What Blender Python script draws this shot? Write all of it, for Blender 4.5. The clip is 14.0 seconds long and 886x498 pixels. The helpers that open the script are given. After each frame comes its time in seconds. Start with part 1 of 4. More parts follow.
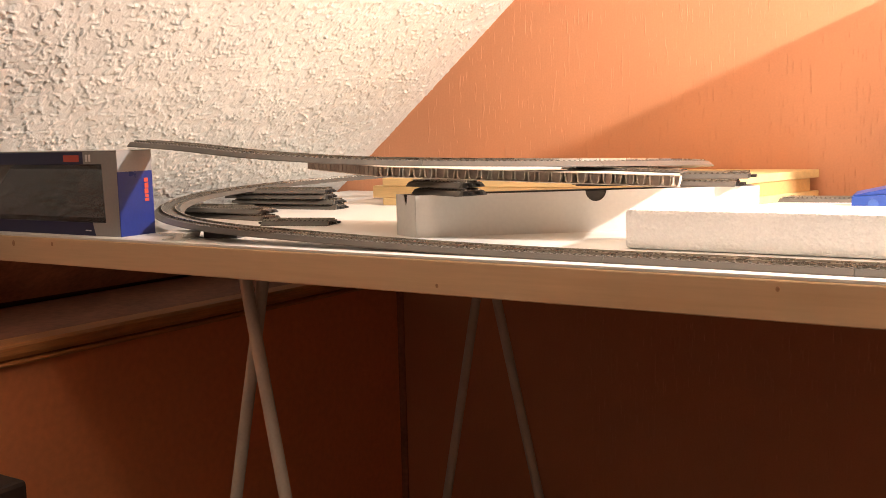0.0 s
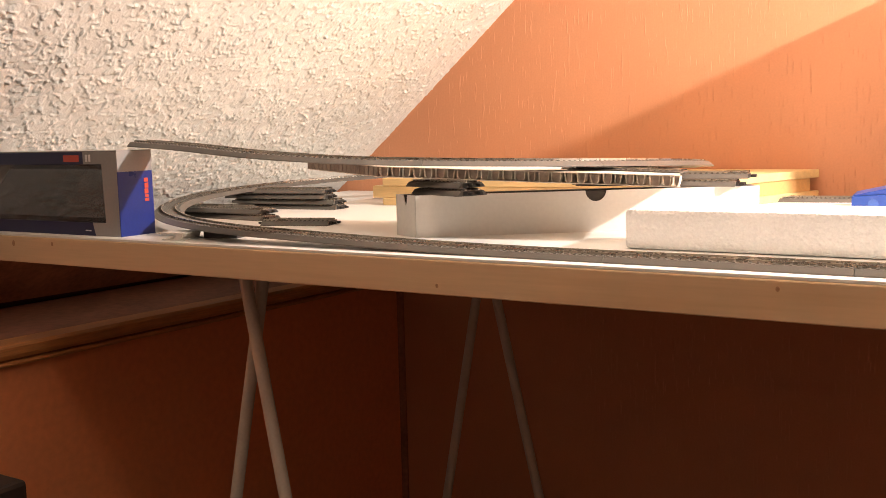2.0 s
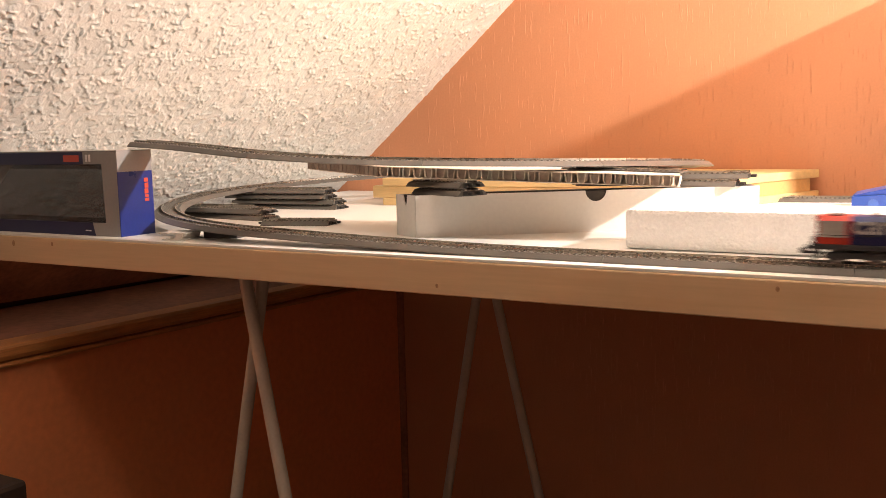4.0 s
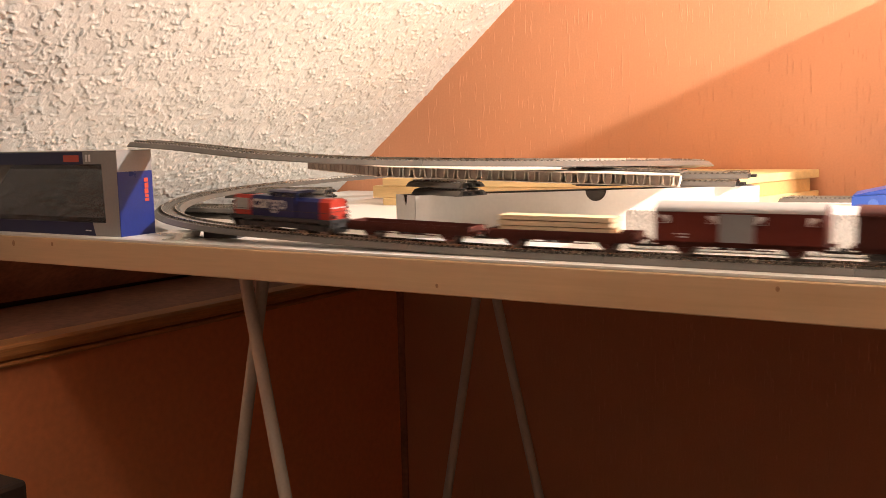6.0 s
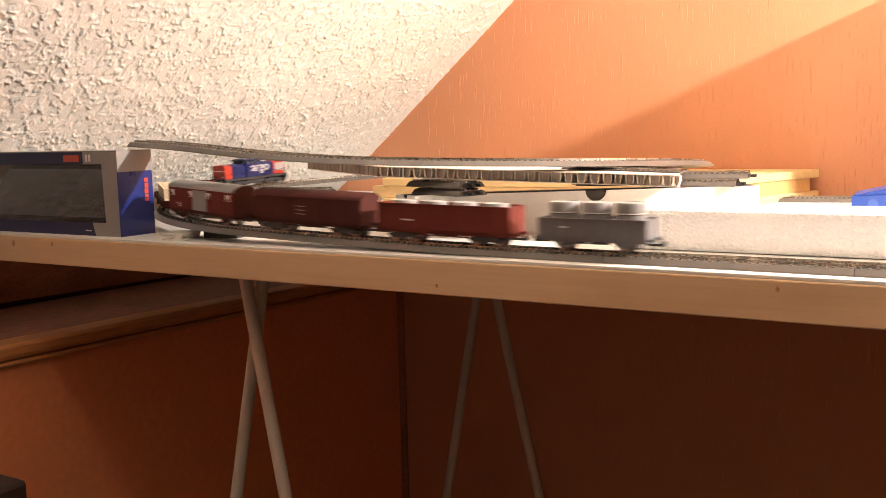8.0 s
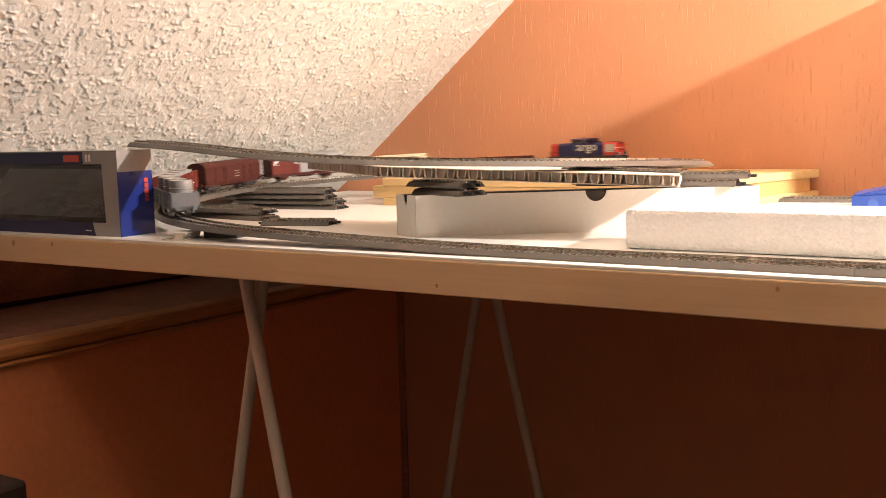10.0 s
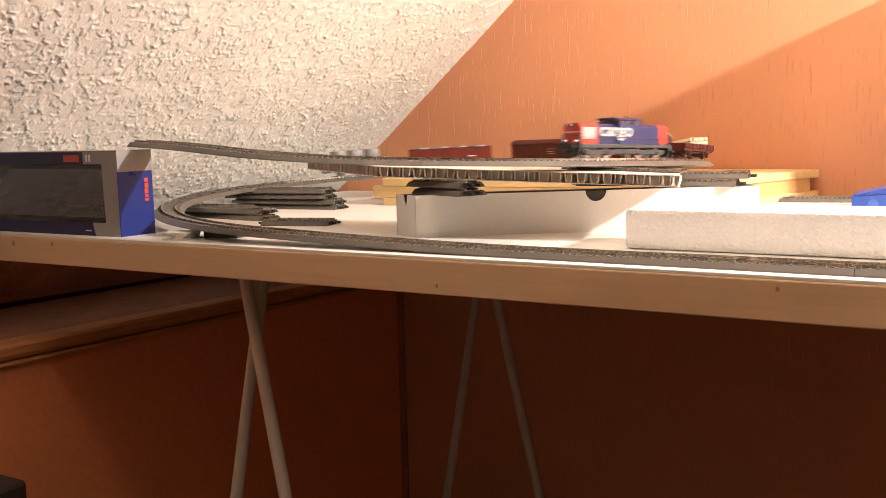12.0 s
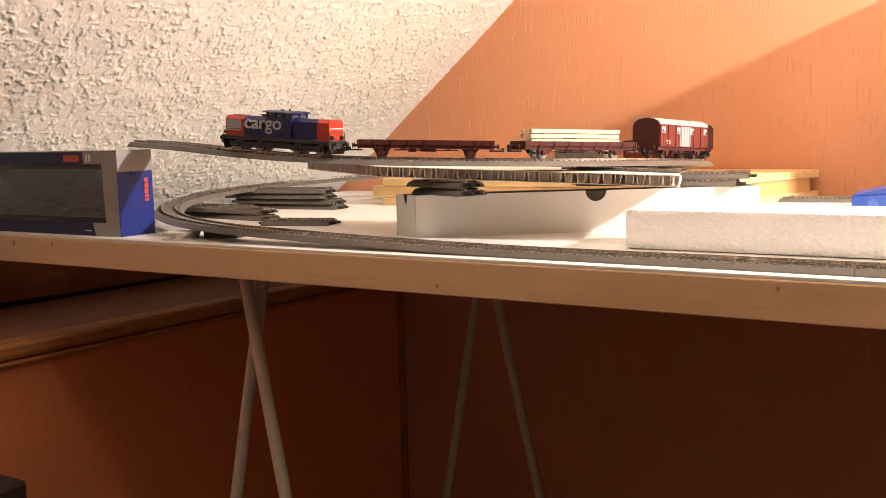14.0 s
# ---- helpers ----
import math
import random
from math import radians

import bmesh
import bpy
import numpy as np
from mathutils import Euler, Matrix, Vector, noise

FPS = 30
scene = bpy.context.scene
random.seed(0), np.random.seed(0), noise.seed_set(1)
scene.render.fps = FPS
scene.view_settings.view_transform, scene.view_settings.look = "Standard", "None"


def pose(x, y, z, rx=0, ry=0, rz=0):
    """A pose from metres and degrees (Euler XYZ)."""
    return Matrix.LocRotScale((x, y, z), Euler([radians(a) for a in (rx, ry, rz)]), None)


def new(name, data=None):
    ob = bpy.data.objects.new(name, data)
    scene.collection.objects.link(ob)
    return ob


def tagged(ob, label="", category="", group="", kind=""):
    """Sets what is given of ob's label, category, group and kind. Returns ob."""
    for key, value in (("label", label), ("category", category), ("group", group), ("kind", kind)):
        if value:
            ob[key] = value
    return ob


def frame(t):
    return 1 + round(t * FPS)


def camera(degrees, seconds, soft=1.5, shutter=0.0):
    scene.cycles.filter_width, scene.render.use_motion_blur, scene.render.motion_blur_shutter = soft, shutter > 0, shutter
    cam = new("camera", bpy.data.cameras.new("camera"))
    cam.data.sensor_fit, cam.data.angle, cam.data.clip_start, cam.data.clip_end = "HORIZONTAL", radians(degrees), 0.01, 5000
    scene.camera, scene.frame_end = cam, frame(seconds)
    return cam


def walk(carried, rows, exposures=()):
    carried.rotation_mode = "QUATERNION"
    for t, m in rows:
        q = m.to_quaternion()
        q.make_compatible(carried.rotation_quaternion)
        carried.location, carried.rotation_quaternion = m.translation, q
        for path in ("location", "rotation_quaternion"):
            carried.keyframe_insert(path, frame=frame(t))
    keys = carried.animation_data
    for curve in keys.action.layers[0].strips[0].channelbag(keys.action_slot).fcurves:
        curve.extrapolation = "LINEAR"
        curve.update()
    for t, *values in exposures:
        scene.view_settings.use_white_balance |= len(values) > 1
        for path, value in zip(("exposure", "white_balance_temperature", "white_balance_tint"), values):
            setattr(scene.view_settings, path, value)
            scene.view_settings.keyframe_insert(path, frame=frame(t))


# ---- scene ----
cam = camera(49.64, 14.0, soft=0.85, shutter=0.75)
EYE = Vector((0.0, -0.7487, 0.1159))
RIGHT = Vector((0.85714, 0.51453, -0.02367))
UP = Vector((-0.04295, 0.11721, 0.99218))
FWD = Vector((-0.51328, 0.84942, -0.12257))
STAND = Matrix((RIGHT, UP, -FWD)).transposed().to_4x4()
STAND.translation = EYE
walk(cam, [(0.0, STAND), (14.0, STAND)], exposures=[(0.0, 0.0), (5.3, 0.0), (6.2, -0.03), (6.6, -0.03), (7.0, 0.07), (7.6, 0.19), (8.2, 0.18), (10.3, -0.04), (11.2, -0.08), (12.5, 0.0), (14.0, -0.02)])

# ---- light: a warm lamp to the back, a weaker one over the room ----
world = bpy.data.worlds.new("room_air")
scene.world = world
world.use_nodes = True
world.node_tree.nodes["Background"].inputs[0].default_value = (1.0, 0.75, 0.5, 1)
world.node_tree.nodes["Background"].inputs[1].default_value = 0.006


def lamp(name, at, watts, colour, radius):
    data = bpy.data.lights.new(name, "POINT")
    data.energy, data.color, data.shadow_soft_size = watts, colour, radius
    ob = new(name, data)
    ob.location = at
    return ob


lamp("table_lamp_bulb", (0.90, 0.42, 0.74), 190.0, (1.0, 0.915, 0.850), 0.03)
lamp("room_lamp_bulb", (0.9, -0.74, 1.5), 12.5, (1.0, 0.82, 0.66), 0.10)


# ---- materials ----
def material(name, colour, rough=0.6, metal=0.0, vary=0.12, scale=40.0, bump=0.0, bump_scale=300.0, stretch=(1, 1, 1), spec=0.5, spot=None):
    m = bpy.data.materials.new(name)
    m.use_nodes = True
    nt = m.node_tree
    n, l = nt.nodes, nt.links
    b = n["Principled BSDF"]
    b.inputs["Roughness"].default_value = rough
    b.inputs["Metallic"].default_value = metal
    b.inputs["Specular IOR Level"].default_value = spec
    co = n.new("ShaderNodeTexCoord")
    mp = n.new("ShaderNodeMapping")
    mp.inputs["Scale"].default_value = stretch
    l.new(co.outputs["Object"], mp.inputs[0])
    big = n.new("ShaderNodeTexNoise")
    big.inputs["Scale"].default_value, big.inputs["Detail"].default_value = scale, 5
    l.new(mp.outputs[0], big.inputs[0])
    fine = n.new("ShaderNodeTexNoise")
    fine.inputs["Scale"].default_value, fine.inputs["Detail"].default_value = bump_scale, 4
    l.new(mp.outputs[0], fine.inputs[0])
    add = n.new("ShaderNodeMath")
    add.operation = "ADD"
    l.new(big.outputs[0], add.inputs[0])
    l.new(fine.outputs[0], add.inputs[1])
    ramp = n.new("ShaderNodeMapRange")
    ramp.inputs[1].default_value, ramp.inputs[2].default_value = 0.7, 1.3
    ramp.inputs[3].default_value, ramp.inputs[4].default_value = 1 - vary, 1 + vary
    l.new(add.outputs[0], ramp.inputs[0])
    mul = n.new("ShaderNodeVectorMath")
    mul.operation = "SCALE"
    mul.inputs[0].default_value = colour
    l.new(ramp.outputs[0], mul.inputs["Scale"])
    out = mul.outputs[0]
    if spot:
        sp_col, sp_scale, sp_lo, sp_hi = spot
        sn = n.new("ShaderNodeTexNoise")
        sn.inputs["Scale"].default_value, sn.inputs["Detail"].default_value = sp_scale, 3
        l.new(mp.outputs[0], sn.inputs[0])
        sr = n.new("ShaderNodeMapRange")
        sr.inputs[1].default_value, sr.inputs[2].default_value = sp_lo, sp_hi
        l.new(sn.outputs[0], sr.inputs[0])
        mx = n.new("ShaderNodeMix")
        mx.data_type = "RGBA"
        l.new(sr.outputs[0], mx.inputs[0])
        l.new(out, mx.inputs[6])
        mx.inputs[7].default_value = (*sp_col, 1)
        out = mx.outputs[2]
    l.new(out, b.inputs["Base Color"])
    rr = n.new("ShaderNodeMapRange")
    rr.inputs[3].default_value, rr.inputs[4].default_value = max(0.03, rough - 0.08), min(1, rough + 0.08)
    l.new(big.outputs[0], rr.inputs[0])
    l.new(rr.outputs[0], b.inputs["Roughness"])
    if bump:
        bp = n.new("ShaderNodeBump")
        bp.inputs["Strength"].default_value, bp.inputs["Distance"].default_value = 1.0, bump
        l.new(fine.outputs[0], bp.inputs["Height"])
        l.new(bp.outputs[0], b.inputs["Normal"])
    return m


def glow(name, colour, strength):
    m = material(name, colour, 0.3)
    b = m.node_tree.nodes["Principled BSDF"]
    b.inputs["Emission Color"].default_value = (*colour, 1)
    b.inputs["Emission Strength"].default_value = strength
    return m


def clear(name, tint=(0.9, 0.9, 0.9), alpha=0.25, rough=0.08):
    m = material(name, tint, rough, vary=0.02)
    m.node_tree.nodes["Principled BSDF"].inputs["Alpha"].default_value = alpha
    return m


def wallpaper(name, colour):
    """Painted wallpaper with upright fibres."""
    m = material(name, colour, 0.62, vary=0.05, scale=7, bump=0.0, stretch=(1, 1, 1))
    nt = m.node_tree
    n, l = nt.nodes, nt.links
    co = n.new("ShaderNodeTexCoord")
    heights = []
    for stretch, lo, hi, gain in (((330, 330, 16), 0.25, 0.8, 0.28), ((300, 300, 22), 0.64, 0.70, 1.3), ((170, 170, 14), 0.67, 0.72, 1.1), ((900, 900, 60), 0.2, 0.8, 0.2)):
        mp = n.new("ShaderNodeMapping")
        mp.inputs["Scale"].default_value = stretch
        l.new(co.outputs["Object"], mp.inputs[0])
        no = n.new("ShaderNodeTexNoise")
        no.inputs["Scale"].default_value, no.inputs["Detail"].default_value = 1.0, 2
        l.new(mp.outputs[0], no.inputs[0])
        mr = n.new("ShaderNodeMapRange")
        mr.inputs[1].default_value, mr.inputs[2].default_value = lo, hi
        mr.inputs[3].default_value, mr.inputs[4].default_value = 0, gain
        l.new(no.outputs[0], mr.inputs[0])
        heights.append(mr.outputs[0])
    total = heights[0]
    for extra in heights[1:]:
        c = n.new("ShaderNodeMath")
        l.new(total, c.inputs[0])
        l.new(extra, c.inputs[1])
        total = c.outputs[0]
    bp = n.new("ShaderNodeBump")
    bp.inputs["Strength"].default_value, bp.inputs["Distance"].default_value = 1.0, 0.0004
    l.new(total, bp.inputs["Height"])
    l.new(bp.outputs[0], n["Principled BSDF"].inputs["Normal"])
    return m


def beads(m):
    """Pressed beads: a relief of small rounded cells."""
    n, l = m.node_tree.nodes, m.node_tree.links
    co = n.new("ShaderNodeTexCoord")
    vo = n.new("ShaderNodeTexVoronoi")
    vo.inputs["Scale"].default_value = 330.0
    l.new(co.outputs["Object"], vo.inputs["Vector"])
    bp = n.new("ShaderNodeBump")
    bp.invert = True
    bp.inputs["Strength"].default_value, bp.inputs["Distance"].default_value = 1.0, 0.0011
    l.new(vo.outputs["Distance"], bp.inputs["Height"])
    l.new(bp.outputs[0], n["Principled BSDF"].inputs["Normal"])


STUCCO = material("white_stucco", (0.74, 0.71, 0.64), 0.85, vary=0.05, scale=9, bump=0.0006, bump_scale=420)
ORANGE = wallpaper("orange_wallpaper", (0.65, 0.288, 0.146))
PANEL = material("orange_brown_panel", (0.86, 0.305, 0.125), 0.5, vary=0.08, scale=3, bump=0.0002, bump_scale=90)
TRIMWOOD = material("stained_trim_wood", (0.62, 0.27, 0.09), 0.42, vary=0.2, scale=14, bump=0.0003, bump_scale=60, stretch=(8, 0.7, 8))
LEDGE = material("dusty_brown_ledge", (0.31, 0.135, 0.08), 0.75, vary=0.3, scale=9, bump=0.0006, bump_scale=80)
FLOOR = material("brown_carpet", (0.046, 0.023, 0.015), 0.95, vary=0.25, scale=18, bump=0.002, bump_scale=500)
WHITEWALL = material("tan_wall", (0.15, 0.10, 0.065), 0.8, vary=0.05, scale=4)
TABLEWHITE = material("white_laminate", (0.80, 0.78, 0.73), 0.38, vary=0.03, scale=12, bump=0.00004, bump_scale=600)
PINE = material("pale_pine", (0.66, 0.47, 0.28), 0.5, vary=0.06, scale=4, bump=0.00003, bump_scale=40, stretch=(0.5, 9, 9), spot=((0.50, 0.31, 0.16), 3.0, 0.60, 0.85))
KNOT = material("pine_knot", (0.44, 0.25, 0.13), 0.5, vary=0.2, scale=300)
YELLOWPINE = material("yellow_pine", (0.72, 0.50, 0.23), 0.5, vary=0.10, scale=8, bump=0.0001, bump_scale=60, stretch=(0.8, 10, 10))
GROOVE = material("raw_pine_core", (0.64, 0.36, 0.13), 0.7, vary=0.12, scale=20, stretch=(1, 8, 8))
BALLAST = material("grey_plastic_roadbed", (0.110, 0.095, 0.078), 0.40, vary=0.12, scale=60, bump=0.00010, bump_scale=900)
SLEEPER = material("grey_sleepers", (0.17, 0.148, 0.122), 0.6, vary=0.2, scale=200)
RAIL = material("nickel_silver_rail", (0.52, 0.48, 0.42), 0.28, metal=1.0, vary=0.1, scale=60)
CONTACT = material("black_plastic_contact", (0.035, 0.032, 0.03), 0.5, vary=0.2, scale=200)
BOXWHITE = material("white_card", (0.74, 0.71, 0.66), 0.6, vary=0.04, scale=10, bump=0.0001, bump_scale=200)
BOXSHADE = material("box_inside_shade", (0.05, 0.04, 0.032), 0.8, vary=0.2)
FOAM = material("white_polystyrene", (0.86, 0.85, 0.83), 0.75, vary=0.06, scale=260, bump_scale=600)
beads(FOAM)
HONEY = material("grey_brown_card", (0.56, 0.46, 0.38), 0.85, vary=0.18, scale=60, bump=0.0002, bump_scale=300)
# the board's card darkened, for the end that lies in shade
SHADED_CARD = material("shaded_card_edge", (0.27, 0.20, 0.155), 0.9, vary=0.2, scale=60)
LINER = material("kraft_liner", (0.72, 0.64, 0.54), 0.8, vary=0.1, scale=40)
TUBE = material("white_lacquered_tube", (0.62, 0.56, 0.48), 0.35, vary=0.07, scale=30)
BLUEBOX = material("blue_printed_card", (0.010, 0.024, 0.17), 0.3, vary=0.1, scale=20)
NAVY = material("navy_printed_card", (0.010, 0.011, 0.060), 0.5, vary=0.15, scale=20)
GREYBOX = material("silver_grey_card", (0.27, 0.26, 0.25), 0.35, vary=0.05, scale=30)
REDPRINT = material("red_print", (0.50, 0.06, 0.025), 0.35, vary=0.05)
WHITEPRINT = material("white_print", (0.75, 0.75, 0.75), 0.45, vary=0.04)
PALEPRINT = material("pale_grey_print", (0.50, 0.50, 0.50), 0.45, vary=0.04)
# pale streaks are reflections painted into the film's colour; the crinkle itself is bump
FILM = material("crinkled_film_painted_glints", (0.045, 0.038, 0.034), 0.15, vary=0.15, scale=1.0, bump_scale=2.5, stretch=(26, 26, 95), spot=((0.17, 0.155, 0.14), 1.6, 0.52, 0.74))
FILM.node_tree.nodes["Principled BSDF"].inputs["Alpha"].default_value = 0.55
_fn = FILM.node_tree
_wave = _fn.nodes.new("ShaderNodeTexNoise")
_wave.inputs["Scale"].default_value, _wave.inputs["Detail"].default_value = 1.0, 3
_pull = _fn.nodes.new("ShaderNodeMapping")
_pull.inputs["Scale"].default_value = (38.0, 38.0, 110.0)
_fn.links.new(_fn.nodes["Texture Coordinate"].outputs["Object"], _pull.inputs[0])
_fn.links.new(_pull.outputs[0], _wave.inputs[0])
_dent = _fn.nodes.new("ShaderNodeBump")
_dent.inputs["Distance"].default_value = 0.0040
_fn.links.new(_wave.outputs[0], _dent.inputs["Height"])
_fn.links.new(_dent.outputs[0], _fn.nodes["Principled BSDF"].inputs["Normal"])
# dark colour for the shade in the gap above the ledge
GAPSHADE = material("gap_shade_brown", (0.060, 0.026, 0.018), 0.8, vary=0.25, scale=30)
BROWNBOARD = material("brown_hardboard", (0.40, 0.18, 0.10), 0.75, vary=0.3, scale=14, bump=0.0006, bump_scale=110)
DARKBIN = material("dark_bin", (0.03, 0.02, 0.015), 0.6, vary=0.2)

# ---- small mesh tools ----


def bx(bm, x0, x1, y0, y1, z0, z1, bevel=0.0, m=None):
    r = bmesh.ops.create_cube(bm, size=1.0)
    vs = r["verts"]
    bmesh.ops.transform(bm, matrix=Matrix.Translation(((x0 + x1) / 2, (y0 + y1) / 2, (z0 + z1) / 2)) @ Matrix.Diagonal((x1 - x0, y1 - y0, z1 - z0, 1)), verts=vs)
    if bevel:
        es = list({e for v in vs for e in v.link_edges})
        r2 = bmesh.ops.bevel(bm, geom=es, offset=bevel, segments=2, affect="EDGES", profile=0.5)
        vs = [v for v in {v for f in r2["faces"] for v in f.verts} | {v for v in vs if v.is_valid}]
    if m is not None:
        bmesh.ops.transform(bm, matrix=m, verts=[v for v in vs if v.is_valid])
    return bm


def rod(bm, a, b, r, n=10, r2=None):
    a, b = Vector(a), Vector(b)
    d = b - a
    m = Matrix.Translation((a + b) / 2) @ d.to_track_quat("Z", "Y").to_matrix().to_4x4()
    bmesh.ops.create_cone(bm, cap_ends=True, segments=n, radius1=r, radius2=r if r2 is None else r2, depth=d.length, matrix=m)
    return bm


def prism(bm, outline, axis, a, b):
    """Extrudes an outline of (u, v) along an axis from a to b."""
    def p(u, v, w):
        return {"x": (w, u, v), "y": (u, w, v), "z": (u, v, w)}[axis]
    lo = [bm.verts.new(p(u, v, a)) for u, v in outline]
    hi = [bm.verts.new(p(u, v, b)) for u, v in outline]
    k = len(outline)
    bm.faces.new(lo)
    bm.faces.new(list(reversed(hi)))
    for i in range(k):
        bm.faces.new((lo[i], hi[i], hi[(i + 1) % k], lo[(i + 1) % k]))
    bmesh.ops.recalc_face_normals(bm, faces=bm.faces)
    return bm


def mesh_of(name, bm, mat, smooth=False):
    me = bpy.data.meshes.new(name)
    bm.normal_update()
    bm.to_mesh(me)
    bm.free()
    me.materials.append(mat)
    if smooth:
        me.shade_smooth()
        me.set_sharp_from_angle(angle=radians(35))
    return me


def part(name, bm, mat, parent=None, label="", smooth=False):
    ob = new(name, mesh_of(name, bm, mat, smooth))
    ob.parent = parent
    if label:
        ob["label"] = label
    return ob


def base(name, m, label, category, group="", kind=""):
    ob = new(name)
    ob.empty_display_size = 0.02
    ob.matrix_basis = m
    return tagged(ob, label, category, group, kind)


def box_bm(*a, **k):
    return bx(bmesh.new(), *a, **k)


def words(name, text, size, mat, parent, m, depth=0.00015, align="CENTER"):
    """Raised lettering turned into a mesh."""
    cu = bpy.data.curves.new(name, "FONT")
    cu.body, cu.size, cu.extrude, cu.align_x = text, size, depth, align
    cu.offset = size * 0.012
    tmp = new(name, cu)
    dg = bpy.context.evaluated_depsgraph_get()
    me = bpy.data.meshes.new_from_object(tmp.evaluated_get(dg))
    bpy.data.objects.remove(tmp)
    me.materials.clear()
    me.materials.append(mat)
    ob = new(name, me)
    ob.parent = parent
    ob.matrix_basis = m
    return ob


# ---- the room ----
TABLE_T = 0.0357
FLOOR_Z = -0.745
GABLE_Y = 0.82
ROOM = pose(-1.056, GABLE_Y, 0, 0, 0, -5.9)      # knee wall runs along local -y from the corner
SLOPE = math.atan2(0.268, 0.318)


def sheet(name, x0, x1, y0, y1, z0, z1, mat, m=None):
    ob = new(name, mesh_of(name, box_bm(x0, x1, y0, y1, z0, z1), mat))
    if m is not None:
        ob.matrix_basis = m
    return tagged(ob, kind="structure")


tagged(sheet("floor", -2.2, 3.0, -3.0, 1.0, FLOOR_Z - 0.05, FLOOR_Z, FLOOR), "dark brown carpeted floor under the table", "floor")
tagged(sheet("wall_gable", -2.6, 3.0, GABLE_Y, GABLE_Y + 0.12, FLOOR_Z, 1.9, ORANGE), "orange painted fibre wallpaper gable wall", "wall")
tagged(sheet("wall_side", 3.0, 3.1, -3.0, 1.0, FLOOR_Z, 1.9, WHITEWALL), "plain tan side wall", "wall")
tagged(sheet("wall_rear", -3.2, 3.1, -3.1, -3.0, FLOOR_Z, 1.9, WHITEWALL), "plain tan rear wall", "wall")
tagged(sheet("ceiling_flat", 0.85, 3.1, -3.1, 1.0, 1.72, 1.82, WHITEWALL), "plain tan flat ceiling", "ceiling")

LEDGE_Z = -0.150
knee = new("wall_knee", mesh_of("wall_knee", box_bm(-0.05, 0.0, -3.4, 0.2, FLOOR_Z, LEDGE_Z - 0.026), PANEL))
knee.matrix_basis = ROOM
tagged(knee, "orange-brown low knee wall panel under the slope", "wall", kind="structure")
led = new("ledge", mesh_of("ledge", box_bm(-0.62, 0.0, -3.4, 0.2, LEDGE_Z - 0.024, LEDGE_Z - 0.004), LEDGE))
led.matrix_basis = ROOM
tagged(led, "dusty brown ledge on top of the knee wall", "ledge", kind="structure")
trim = base("trim", ROOM, "stained wooden moulding along the knee wall's top", "trim", kind="structure")
bm = bmesh.new()
prism(bm, [(0.001, LEDGE_Z - 0.021), (0.009, LEDGE_Z - 0.020), (0.013, LEDGE_Z - 0.014), (0.013, LEDGE_Z - 0.004), (0.008, LEDGE_Z), (-0.03, LEDGE_Z), (-0.03, LEDGE_Z - 0.0035), (0.001, LEDGE_Z - 0.0035)], "y", -3.4, 0.1)
part("moulding", bm, TRIMWOOD, trim)
bm = bmesh.new()
prism(bm, [(0.001, LEDGE_Z - 0.0305), (0.008, LEDGE_Z - 0.0300), (0.0105, LEDGE_Z - 0.0265), (0.008, LEDGE_Z - 0.0235), (0.001, LEDGE_Z - 0.0225)], "y", -3.4, 0.1)
part("bead", bm, TRIMWOOD, trim)
# thin brown strip that gives the corner its shade as colour
tagged(sheet("corner_shade_strip", -1.058, -1.042, GABLE_Y - 0.004, GABLE_Y - 0.0002, FLOOR_Z, LEDGE_Z - 0.02, BROWNBOARD), "brown strip added for the shade in the corner under the table", "trim")


def smooth_noise(rng, h, w, cell, cell_w):
    """Bicubic-smooth random field of h x w samples whose lumps are cell by cell_w samples."""
    gh, gw = int(h / cell) + 4, int(w / cell_w) + 4
    g = rng.standard_normal((gh, gw))
    y, x = np.arange(h) / cell, np.arange(w) / cell_w
    yi, xi = y.astype(int), x.astype(int)
    ty, tx = y - yi, x - xi
    ty, tx = (ty * ty * (3 - 2 * ty))[:, None], (tx * tx * (3 - 2 * tx))[None]
    a, b = g[yi][:, xi], g[yi][:, xi + 1]
    c, d = g[yi + 1][:, xi], g[yi + 1][:, xi + 1]
    return (a * (1 - tx) + b * tx) * (1 - ty) + (c * (1 - tx) + d * tx) * ty


